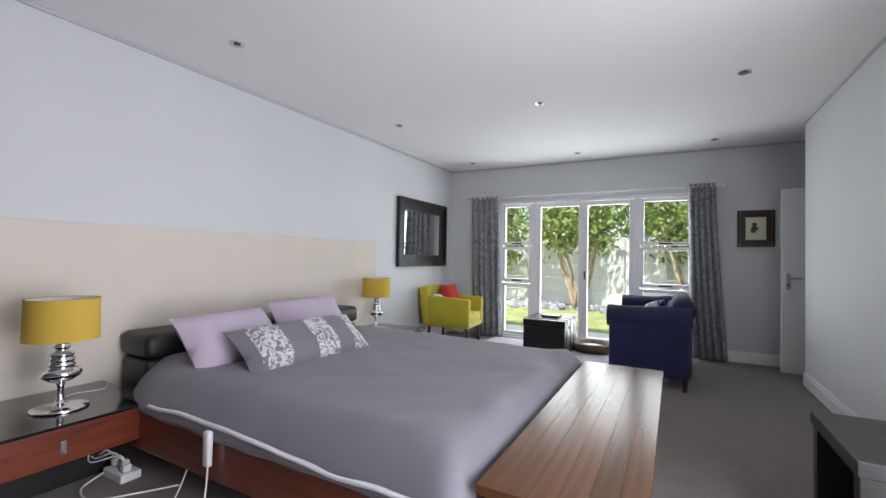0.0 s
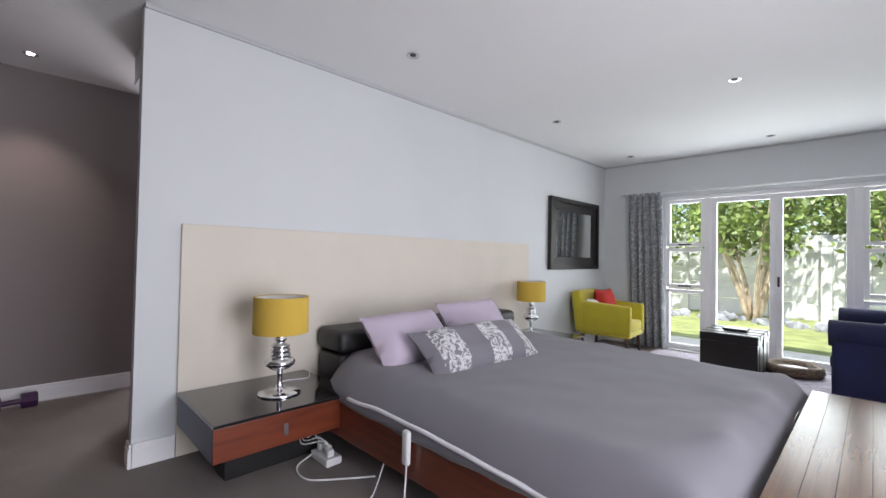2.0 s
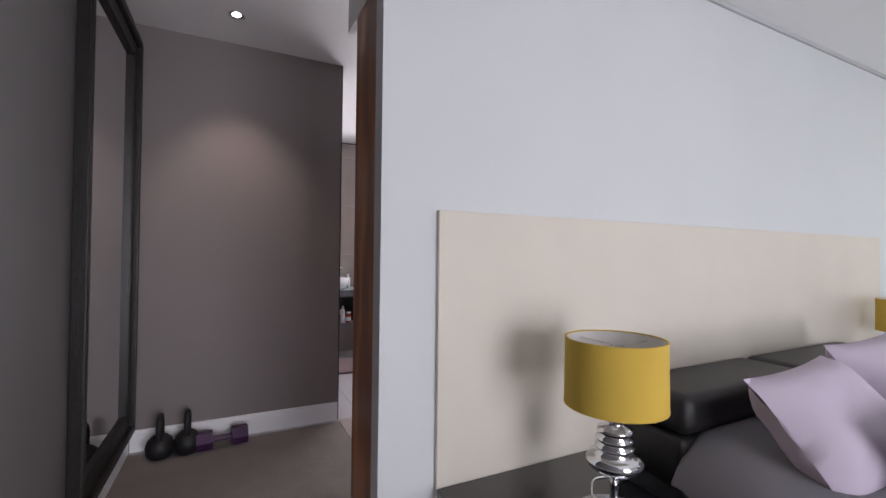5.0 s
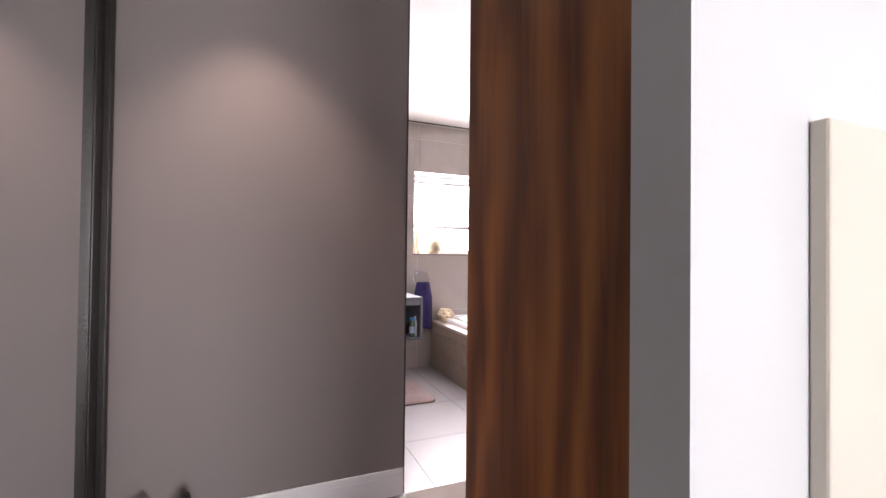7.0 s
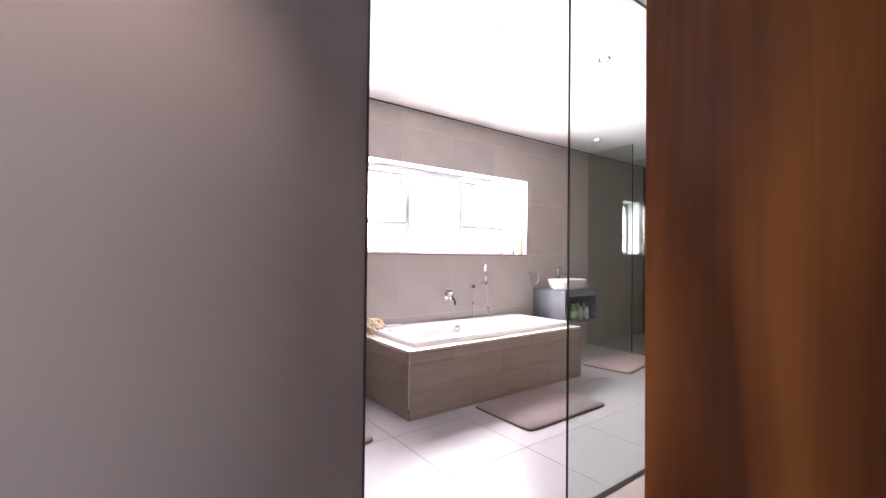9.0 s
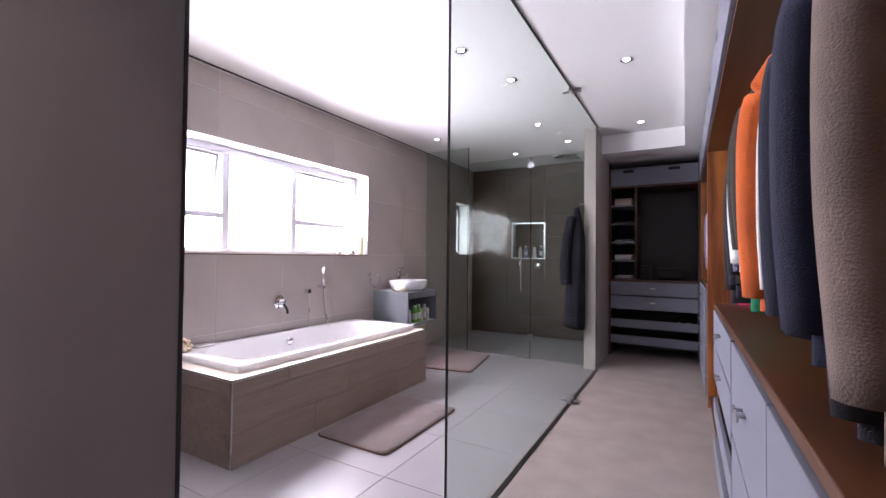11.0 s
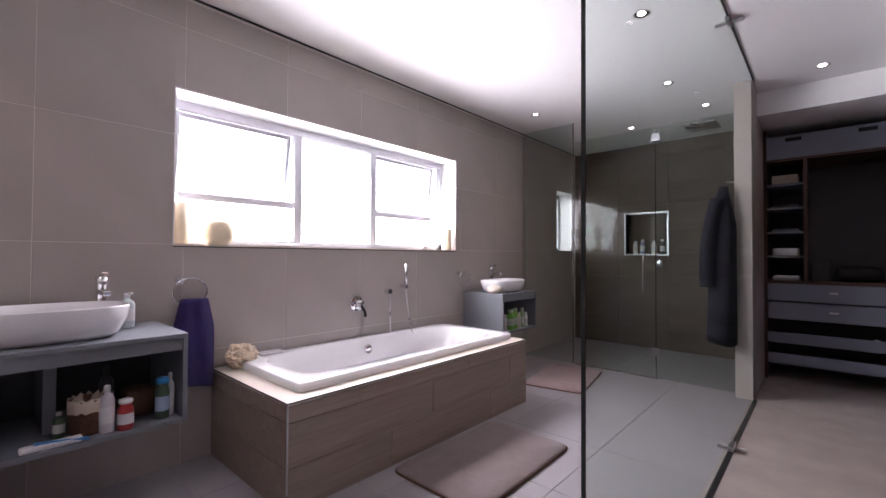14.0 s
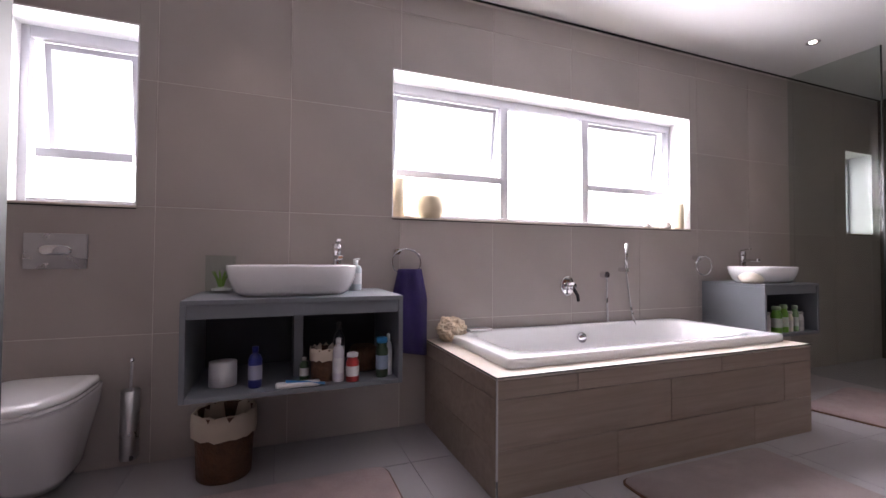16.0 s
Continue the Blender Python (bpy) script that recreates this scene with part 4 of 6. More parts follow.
# curtains
def curtain(name, x0t, x1t, x0b, x1b, z0, z1, folds, seed):
    n, rows = 120, 26
    bm = bmesh.new()
    layers = []
    for side in (0, 1):
        grid = []
        for r in range(rows + 1):
            v = r / rows
            row = []
            for i in range(n + 1):
                u = i / n
                s = v ** 1.3
                x = (x0t + (x1t - x0t) * u) * (1 - s) + (x0b + (x1b - x0b) * u) * s
                ph = u * folds * 2 * math.pi + seed + 0.9 * noise.noise((u * 4, v * 1.5, seed))
                y = 5.80 + (0.026 + 0.016 * v) * math.sin(ph) + 0.012 * noise.noise((u * 9, v * 3, seed + 2)) - side * 0.004
                row.append(bm.verts.new((x + 0.008 * math.cos(ph), y, z1 - (z1 - z0) * v)))
            grid.append(row)
        layers.append(grid)
        for r in range(rows):
            for i in range(n):
                q = (grid[r][i], grid[r][i + 1], grid[r + 1][i + 1], grid[r + 1][i])
                bm.faces.new(q if side else tuple(reversed(q)))
    a, b = layers
    for r in range(rows):
        bm.faces.new((a[r][0], b[r][0], b[r + 1][0], a[r + 1][0]))
        bm.faces.new((b[r][n], a[r][n], a[r + 1][n], b[r + 1][n]))
    for i in range(n):
        bm.faces.new((a[rows][i], b[rows][i], b[rows][i + 1], a[rows][i + 1]))
    t = thing(name, "grey leafy-patterned curtain gathered on a white rail", "curtain", ((x0t + x1t) / 2, 5.80, z0), group="window curtains")
    part("cloth", bm, M_CURTAIN, t, "", True)
    for k in range(6):
        x = x0t + 0.03 + (x1t - x0t - 0.06) * k / 5
        part("tab", box(x - 0.02, x + 0.02, 5.765, 5.835, z1 - 0.01, z1 + 0.045, 0.008), M_CURTAIN, t)
    return t


curtain("curtain", 0.40, 0.86, 0.46, 0.93, 0.015, 2.12, 5, 0.3)
curtain("curtain", 3.40, 3.70, 3.44, 3.83, 0.015, 2.14, 5, 2.0)
rail = thing("curtain_rail", "thin white curtain rail above the garden doors", "curtain rail", (2.1, 5.80, 2.14))
part("rod", tube([(0.32, 5.80, 2.15), (3.78, 5.80, 2.15)], 0.013, 10), M_WHITE, rail, "", True)
for x in (0.5, 2.1, 3.6):
    part("bracket", box(x - 0.01, x + 0.01, 5.80, 5.9, 2.14, 2.16), M_WHITE, rail)
for x in (0.31, 3.79):
    part("finial", lathe(x, 5.80, [(0.004, 2.125), (0.022, 2.14), (0.022, 2.16), (0.004, 2.175)], 12), M_WHITE, rail, "", True)

# downlights
def downlight(x, y, z, lit, group, label):
    t = thing("downlight", label, "downlight", (x, y, z), group=group, local=True)
    prof = [oval(0, 0, zz, r, r, 24) for r, zz in ((0.038, -0.001), (0.046, -0.006), (0.046, 0.0))]
    part("ring", rings(prof, False), M_STEEL, t, "", True)
    part("reflector", rings([oval(0, 0, -0.002, 0.038, 0.038, 24), oval(0, 0, -0.0008, 0.024, 0.024, 24)], False), M_CHROME, t, "", True)
    # off bulbs are coloured dark so that no reflection makes them look lit
    part("bulb", lathe(0, 0, [(0.024, -0.0008), (0.022, -0.004), (0.01, -0.006)], 20), M_LAMP_ON if lit else M_UNLIT_GREY, t, "", True)
    return t


for x, y in ((0.64, 1.46), (0.62, 3.42), (2.16, 3.43), (3.70, 3.46), (0.59, 5.40), (2.11, 5.42), (3.65, 5.42), (2.16, 1.46), (3.70, 1.46)):
    downlight(x, y, H, False, "bedroom downlights", "small steel ceiling downlight, switched off")
BASE = BATHROOM
LIT = [(-1.15, -0.507, H), (-1.02, 2.98, H), (-1.06, 4.55, H), (-2.0, 2.30, H + 0.003), (-1.87, 2.93, H + 0.003), (-2.03, 4.15, H + 0.003), (-2.68, 5.25, H + 0.003), (-1.9, 4.95, H + 0.003),
       (-3.27, 4.13, H + 0.003), (-2.11, 1.40, H + 0.003), (-3.3, 0.25, H + 0.003)]
for x, y, z in LIT:
    downlight(x, y, z, True, "lit downlights", "small steel ceiling downlight, switched on")
    warm = (1.0, 0.80, 0.70)
    lamp("downlight_beam", "SPOT", look((x, y, z - 0.02), (x - 0.001, y, 0)), 22 if y < 0 else (2.5 if x > -1.4 else 5), warm, size=0.03, spot=radians(84))

# kettlebells and dumb-bell by the grey wall
def kettlebell(x, y):
    t = thing("kettlebell", "black iron kettlebell on the carpet", "kettlebell", (x, y, 0), group="hall weights", local=True)
    part("bell", lathe(0, 0, [(0.05, 0.0), (0.07, 0.025), (0.076, 0.065), (0.064, 0.105), (0.04, 0.128), (0.01, 0.135)], 24), M_IRON, t, "", True)
    part("handle", tube(bend([(-0.05, 0, 0.12), (-0.055, 0, 0.185), (-0.03, 0, 0.235), (0.03, 0, 0.235), (0.055, 0, 0.185), (0.05, 0, 0.12)]), 0.016, 10), M_IRON, t, "", True)


kettlebell(-1.40, -0.875)
kettlebell(-1.41, -0.735)
db = thing("dumbbell", "purple vinyl dumb-bell on the carpet", "dumbbell", (-1.41, -0.545, 0), 6, group="hall weights", local=True)
part("grip", tube([(0, -0.1, 0.055), (0, 0.1, 0.055)], 0.02, 10), M_VINYL, db)
for y in (-0.1, 0.1):
    part("head", tube([(0, y - 0.045, 0.055), (0, y - 0.03, 0.055), (0, y + 0.03, 0.055), (0, y + 0.045, 0.055)], 0.058, 6), M_VINYL, db)

# ================= bathroom =================
TX0, TX1, TY0, TY1, TZ = WX, -2.85, 1.21, 3.25, 0.50
ts = thing("bath_surround", "wood-look tiled bath surround with cream ledge", "bath surround", (-3.3, 2.2, 0))
part("core", box(TX0, TX1 - 0.012, TY0 + 0.012, TY1 - 0.012, 0, TZ - 0.13), M_GROUT_DARK, ts)
part("ledge", box(TX0, TX1, TY0, 1.33, TZ - 0.012, TZ), M_RIM, ts, "cream ledge strip")
part("ledge", box(TX0, TX1, 3.19, TY1, TZ - 0.012, TZ), M_RIM, ts, "cream ledge strip")
part("ledge", box(-2.96, TX1, 1.33, 3.19, TZ - 0.012, TZ), M_RIM, ts, "cream ledge strip")
part("wall_core", box(TX1 - 0.04, TX1 - 0.012, TY0 + 0.012, TY1 - 0.012, TZ - 0.13, TZ - 0.013), M_GROUT_DARK, ts)
part("wall_core", box(TX0, TX1 - 0.04, TY0 + 0.012, TY0 + 0.04, TZ - 0.13, TZ - 0.013), M_GROUT_DARK, ts)
part("wall_core", box(TX0, TX1 - 0.04, TY1 - 0.04, TY1 - 0.012, TZ - 0.13, TZ - 0.013), M_GROUT_DARK, ts)
part("corner_strip", box(TX1 - 0.004, TX1 + 0.003, TY0 - 0.003, TY0 + 0.004, 0, TZ), M_STEEL, ts, "thin metal corner strip")
part("edge_strip", box(TX0, TX1 + 0.002, TY0 - 0.003, TY0 + 0.002, TZ - 0.003, TZ + 0.002), M_SEAL, ts, "thin dark edge strip")
part("edge_strip", box(TX1 - 0.002, TX1 + 0.003, TY0 + 0.003, TY1, TZ - 0.003, TZ + 0.002), M_SEAL, ts, "thin dark edge strip")
zs = [0.0, 0.205, 0.41, 0.486]
for r, (z0, z1) in enumerate(zip(zs, zs[1:])):
    cuts = [TY0, TY0 + (0.62, 0.95, 0.4)[r], TY0 + (1.55, 1.8, 1.3)[r], TY1]
    for a, b in zip(cuts, cuts[1:]):
        piece("plank", (0.012, b - a - 0.003, z1 - z0 - 0.003), (TX1 - 0.006, (a + b) / 2, (z0 + z1) / 2), M_PLANK, ts, 0.001)
    for yy in (TY0 + 0.006, TY1 - 0.006):
        piece("plank", (TX1 - 0.014 - TX0, 0.012, z1 - z0 - 0.003), ((TX0 + TX1 - 0.014) / 2, yy, (z0 + z1) / 2), M_PLANK, ts, 0.001)

bath = thing("bathtub", "white acrylic inset bathtub with a wide flat rim", "bathtub", (-3.34, 2.26, TZ))
cx, cy, a, b = -3.335, 2.26, 0.385, 0.94
prof = [(a, b, TZ + 0.001, 40), (a + 0.003, b + 0.003, TZ + 0.02, 40), (a, b, TZ + 0.042, 40), (a - 0.008, b - 0.008, TZ + 0.046, 30), (a - 0.065, b - 0.10, TZ + 0.045, 6), (a - 0.075, b - 0.115, TZ + 0.036, 5), (a - 0.10, b - 0.17, TZ - 0.06, 4), (a - 0.14, b - 0.28, TZ - 0.30, 3.4), (a - 0.19, b - 0.38, TZ - 0.355, 3), (0.02, 0.05, TZ - 0.362, 2)]
part("shell", rings([oval(cx, cy, z, aa, bb, 96, p) for aa, bb, z, p in prof], False), M_ACRYL, bath, "", True)
part("overflow", placed(lathe(0, 0, [(0.034, 0), (0.034, 0.012), (0.026, 0.018), (0.005, 0.018)], 20), Matrix.Translation((-3.622, 2.26, TZ - 0.035)) @ Matrix.Rotation(radians(80), 4, "Y")), M_CHROME, bath, "chrome overflow knob", True)

mx = thing("bath_mixer", "chrome wall-mounted bath mixer with black lever", "tap", (WX, 2.235, 0.8))
part("plate", placed(lathe(0, 0, [(0.055, 0), (0.055, 0.01), (0.05, 0.014)], 28), Matrix.Translation((WX, 2.235, 0.80)) @ Matrix.Rotation(radians(90), 4, "Y") @ Matrix.Diagonal((1.25, 1, 1, 1))), M_CHROME, mx, "", True)
part("knob", tube([(WX + 0.01, 2.235, 0.80), (WX + 0.07, 2.235, 0.80)], 0.028, 16), M_CHROME, mx, "", True)
part("lever", tube([(WX + 0.06, 2.2355, 0.795), (WX + 0.075, 2.265, 0.74), (WX + 0.078, 2.27, 0.70)], 0.011, 8), M_IRON, mx)
hs = thing("hand_shower", "chrome hand shower on a wall bracket with hose", "hand shower", (WX, 2.68, 0.9))
part("wand", tube([(WX + 0.06, 2.70, 0.90), (WX + 0.062, 2.70, 1.0), (WX + 0.064, 2.70, 1.10)], 0.014, 12), M_CHROME, hs, "", True)
part("bracket", tube([(WX, 2.70, 0.91), (WX + 0.075, 2.70, 0.91)], 0.016, 10), M_CHROME, hs)
part("outlet", tube([(WX, 2.54, 0.875), (WX + 0.05, 2.54, 0.875)], 0.022, 12), M_CHROME, hs)
part("hose", tube(bend([(WX + 0.045, 2.54, 0.86), (WX + 0.05, 2.54, 0.65), (WX + 0.06, 2.56, 0.40), (WX + 0.12, 2.66, 0.28), (WX + 0.13, 2.76, 0.38), (WX + 0.08, 2.73, 0.62), (WX + 0.062, 2.70, 0.90)]), 0.006, 8), M_STEEL, hs, "flexible steel hose", True)


def sponge(x, y, z, r, label):
    bm = bmesh.new()
    bmesh.ops.create_icosphere(bm, subdivisions=4, radius=r)
    for v in bm.verts:
        k = 1 + 0.28 * noise.noise(v.co * 38) + 0.12 * noise.noise(v.co * 90)
        v.co = Vector((v.co.x * k, v.co.y * k, v.co.z * k * 0.85 + r * 0.75))
    return solo("bath_sponge", placed(bm, Matrix.Translation((x, y, z))), M_SPONGE, label, "sponge", at=(x, y, z))


sponge(-3.64, 1.34, TZ + 0.004, 0.085, "frilly cream bath sponge on the tub ledge")
solo("soap_dish", box(-3.70, -3.62, 1.45, 1.60, TZ + 0.047, TZ + 0.062, 0.006), M_CERAM, "small white soap dish on the rim", "soap dish")


def vanity(y0, y1, z0, z1, xf, divider, label):
    t = thing("vanity_unit", label, "vanity", ((WX + xf) / 2, (y0 + y1) / 2, z0), group="floating vanities")
    part("top", box(WX, xf, y0, y1, z1 - 0.02, z1, 0.002), M_VANITY, t)
    part("side", box(WX, xf, y0, y0 + 0.02, z0, z1 - 0.02, 0.002), M_VANITY, t)
    part("side", box(WX, xf, y1 - 0.02, y1, z0, z1 - 0.02, 0.002), M_VANITY, t)
    part("bottom", box(WX, xf, y0 + 0.02, y1 - 0.02, z0, z0 + 0.02, 0.002), M_VANITY, t)
    # back panel coloured darker than the carcass: the shelf's shade is in its colour
    part("back", box(WX, WX + 0.015, y0 + 0.02, y1 - 0.02, z0 + 0.02, z1 - 0.02), M_UNLIT_GREY, t)
    part("rail", box(xf - 0.03, xf - 0.012, y0 + 0.02, y1 - 0.02, z1 - 0.075, z1 - 0.02), M_VANITY, t)
    if divider:
        part("divider", box(WX + 0.015, xf - 0.2, (y0 + y1) / 2 - 0.02, (y0 + y1) / 2 + 0.02, z0 + 0.02, z1 - 0.02), M_VANITY, t)
    return t


vanity(0.035, 0.92, 0.415, 0.812, -3.21, True, "floating grey vanity with open shelf of toiletries")
vanity(3.54, 4.16, 0.44, 0.815, -3.27, False, "floating grey vanity with open shelf of toiletries")


def basin(x, y, z, a, b, h, label):
    t = thing("basin", label, "basin", (x, y, z), group="vessel basins", local=True)
    prof = [(a * 0.74, b * 0.80, 0, 3), (a * 0.86, b * 0.88, 0.02, 3), (a * 0.96, b * 0.965, h * 0.55, 3), (a, b, h - 0.006, 3), (a - 0.004, b - 0.004, h, 3), (a - 0.014, b - 0.014, h - 0.002, 3), (a * 0.9, b * 0.9, h * 0.6, 3), (a * 0.7, b * 0.75, 0.03, 2.6), (0.02, 0.02, 0.022, 2)]
    part("bowl", rings([oval(0, 0, zz, aa, bb, 64, p) for aa, bb, zz, p in prof], True), M_CERAM, t, "", True)
    part("waste", lathe(0, 0, [(0.03, 0.023), (0.03, 0.028), (0.01, 0.03)], 16), M_CHROME, t)
    return t


basin(-3.44, 0.455, 0.813, 0.19, 0.285, 0.135, "oval white ceramic vessel basin on the vanity")
basin(-3.47, 3.84, 0.816, 0.175, 0.245, 0.12, "oval white ceramic vessel basin on the vanity")


def tap(x, y, z, h, label):
    t = thing("basin_tap", label, "tap", (x, y, z), group="basin taps", local=True)
    part("body", lathe(0, 0, [(0.030, 0), (0.030, 0.006), (0.022, 0.012), (0.022, h - 0.05), (0.025, h - 0.04), (0.025, h)], 20), M_CHROME, t, "", True)
    part("spout", box(0, 0.13, -0.016, 0.016, h - 0.085, h - 0.06, 0.006), M_CHROME, t)
    part("lever", placed(box(-0.01, 0.07, -0.012, 0.012, 0, 0.012, 0.004), Matrix.Translation((0, 0, h + 0.004)) @ Matrix.Rotation(radians(-8), 4, "Y")), M_CHROME, t)
    return t


tap(-3.665, 0.68, 0.812, 0.245, "tall chrome basin mixer beside the vessel basin")
tap(-3.68, 3.93, 0.815, 0.24, "tall chrome basin mixer beside the vessel basin")


def bottle(x, y, z, r, h, colour, cap, label, neck=0.4, name="bottle"):
    t = thing(name, label, "bottle", (x, y, z), local=True)
    m = mat("bottle_plastic", colour, 0.3, 0, 0.04, 8)
    part("body", lathe(0, 0, [(r * 0.95, 0), (r, 0.006), (r, h * 0.68), (r * 0.75, h * 0.78), (r * neck, h * 0.82), (r * neck, h * 0.86)], 18), m, t, "", True)
    part("cap", lathe(0, 0, [(r * neck * 1.15, h * 0.86), (r * neck * 1.15, h * 0.98), (r * neck * 0.9, h)], 14), mat("bottle_cap", cap, 0.35, 0, 0.04, 8), t, "", True)
    part("paper_label", rings([oval(0, 0, zz, r * 1.01, r * 1.01, 18) for zz in (h * 0.2, h * 0.55)], False), mat("bottle_label", tuple(min(1, 0.35 + 0.5 * c) for c in cap), 0.6, 0, 0.1, 20), t, "", True)
    return t


Z1 = 0.435
bottle(-3.30, 0.30, Z1, 0.028, 0.17, (0.02, 0.03, 0.20), (0.02, 0.03, 0.25), "dark blue and white toiletry bottle")
bottle(-3.34, 0.50, Z1, 0.020, 0.10, (0.05, 0.10, 0.05), (0.7, 0.7, 0.7), "small green toiletry bottle")
bottle(-3.27, 0.64, Z1, 0.026, 0.19, (0.62, 0.60, 0.64), (0.75, 0.75, 0.75), "white lotion bottle with slim cap")
bottle(-3.25, 0.70, Z1, 0.029, 0.125, (0.45, 0.04, 0.04), (0.8, 0.8, 0.8), "red medicine bottle with white cap", 0.75)
bottle(-3.28, 0.84, Z1, 0.028, 0.18, (0.05, 0.09, 0.05), (0.03, 0.25, 0.55), "green spray bottle with blue cap", 0.8)
bottle(-3.30, 0.875, Z1, 0.018, 0.19, (0.75, 0.75, 0.78), (0.8, 0.8, 0.8), "slim white toiletry tube")
bottle(-3.40, 0.66, Z1, 0.026, 0.24, (0.03, 0.03, 0.04), (0.02, 0.02, 0.02), "tall black pump bottle")
solo("paper_roll", lathe(-3.38, 0.17, [(0.02, Z1), (0.055, Z1), (0.055, Z1 + 0.10), (0.02, Z1 + 0.10)], 24), M_SHEET, "white toilet roll on the shelf", "toilet roll", smooth=True)
solo("toothpaste", box(-3.26, -3.22, 0.38, 0.56, Z1, Z1 + 0.022, 0.009, segments=3), M_PLASTIC, "white toothpaste tube lying on the shelf", "tube")
solo("toothbrush", tube([(-3.235, 0.42, Z1 + 0.028), (-3.222, 0.58, Z1 + 0.009)], 0.006, 6), mat("blue_handle", (0.03, 0.2, 0.5), 0.4), "blue and white toothbrush on the shelf", "toothbrush")


def basket(x, y, z, r, h, label, name="basket"):
    t = thing(name, label, "basket", (x, y, z), local=True)
    part("weave", rings([oval(0, 0, zz, rr, rr, 28) for rr, zz in ((r * 0.85, 0), (r * 0.9, 0.01), (r, h), (r * 0.94, h), (r * 0.82, 0.012), (r * 0.3, 0.011))]), M_BASKET, t, "woven brown side", True)
    lin = rings([[(p[0] * (1 + 0.05 * math.sin(5 * i)), p[1] * (1 + 0.05 * math.cos(4 * i)), p[2] + 0.008 * math.sin(3 * i)) for i, p in enumerate(oval(0, 0, zz, rr, rr, 28))] for rr, zz in ((r * 1.03, h * 0.66), (r * 1.05, h * 0.85), (r * 1.03, h + 0.005), (r * 0.95, h + 0.004), (r * 0.88, h * 0.7))], False)
    part("liner", lin, M_LINER, t, "folded pale liner", True)
    return t


basket(-3.32, 0.585, Z1, 0.062, 0.14, "small brown basket with folded linen liner")
solo("wash_bag", box(-3.50, -3.36, 0.72, 0.85, Z1, Z1 + 0.12, 0.03, segments=3), M_BASKET, "dark brown wash bag on the shelf", "bag", smooth=True)
wb = basket(-3.50, 0.17, 0.0, 0.125, 0.29, "brown waste basket with a plastic liner under the vanity", "waste_basket")
sd2 = bottle(-3.58, 0.765, 0.812, 0.032, 0.165, (0.55, 0.62, 0.64), (0.85, 0.85, 0.85), "clear pump soap dispenser beside the basin", 0.35, "soap_dispenser")
solo("soap_pump_nozzle", tube([(-3.58, 0.765, 0.975), (-3.55, 0.78, 0.978)], 0.006, 6), M_PLASTIC, "white pump nozzle of the dispenser", "pump")
vs = thing("plant_vase", "square glass vase holding a green air plant", "vase", (-3.62, 0.13, 0.812))
bm = box(-3.68, -3.56, 0.07, 0.19, 0.813, 0.822)
for q in ((-3.68, -3.676, 0.07, 0.19), (-3.564, -3.56, 0.07, 0.19), (-3.676, -3.564, 0.07, 0.074), (-3.676, -3.564, 0.186, 0.19)):
    box(*q, 0.822, 0.99, bm=bm)
part("glass", bm, M_GLASS, vs)
M_PLANT = mat("succulent_green", (0.16, 0.30, 0.04), 0.5, 0, 0.3, 20)
for k in range(9):
    an = k * 0.7
    part("leaf", tube(bend([(-3.62, 0.13, 0.83), (-3.62 + 0.02 * math.cos(an), 0.13 + 0.02 * math.sin(an), 0.88), (-3.62 + 0.04 * math.cos(an), 0.13 + 0.04 * math.sin(an), 0.915)], 4), 0.008, 5, 0.2), M_PLANT, vs)
part("pebble", lathe(-3.62, 0.13, [(0.045, 0.823), (0.048, 0.832), (0.02, 0.84)], 12), M_CERAM, vs)

Z2 = 0.46
for y, r, h, c in ((3.66, 0.02, 0.15, (0.6, 0.6, 0.6)), (3.76, 0.035, 0.19, (0.13, 0.35, 0.04)), (3.84, 0.03, 0.20, (0.16, 0.38, 0.05)), (3.91, 0.022, 0.15, (0.65, 0.6, 0.5)), (3.97, 0.024, 0.19, (0.25, 0.4, 0.2)), (4.04, 0.02, 0.14, (0.7, 0.68, 0.68))):
    bottle(-3.33, y, Z2, r, h, c, tuple(0.5 * v + 0.2 for v in c), "toiletry bottle on the vanity shelf", 0.7)
sh1 = bmesh.new()
bmesh.ops.create_icosphere(sh1, subdivisions=3, radius=0.07)
for v in sh1.verts:
    k = 1 + 0.25 * noise.noise(v.co * 16)
    v.co = Vector((v.co.x * k, v.co.y * 1.3 * k, max(-0.03, v.co.z * 0.7 * k)))
solo("seashell", placed(sh1, Matrix.Translation((-3.40, 3.60, 0.846))), M_RIM, "large pale seashell on the vanity", "seashell", smooth=True)


def towel_ring(y, z, towel):
    t = thing("towel_ring", "chrome towel ring on the tiled wall", "towel ring", (WX, y, z), group="towel rings")
    part("rose", tube([(WX, y - 0.05, z), (WX + 0.05, y - 0.05, z)], 0.018, 12), M_CHROME, t)
    n = 28
    ring = [(WX + 0.05, y + 0.05 + 0.085 * math.sin(2 * math.pi * k / n) - 0.05, z - 0.06 + 0.075 * math.cos(2 * math.pi * k / n)) for k in range(n + 1)]
    part("ring", tube(ring, 0.005, 8), M_CHROME, t, "", True)
    if towel:
        bm = bmesh.new()
        loops = []
        for r in range(18):
            v = r / 17
            wv = 0.07 + 0.035 * min(1, v * 3)
            loop = []
            for k in range(32):
                an = 2 * math.pi * k / 32
                rip = 1 + 0.14 * math.sin(6 * an + 3 * v)
                loop.append((WX + 0.055 + 0.04 * math.sin(an) * rip, y + 0.02 + wv * math.cos(an), z - 0.10 - v * 0.48 - 0.02 * math.cos(an) * v))
            loops.append(loop)
        solo("hand_towel", rings(loops), M_PURPLE, "deep purple towel hanging from the ring", "towel", smooth=True, at=(WX + 0.05, y, z - 0.5))


towel_ring(1.075, 1.02, True)
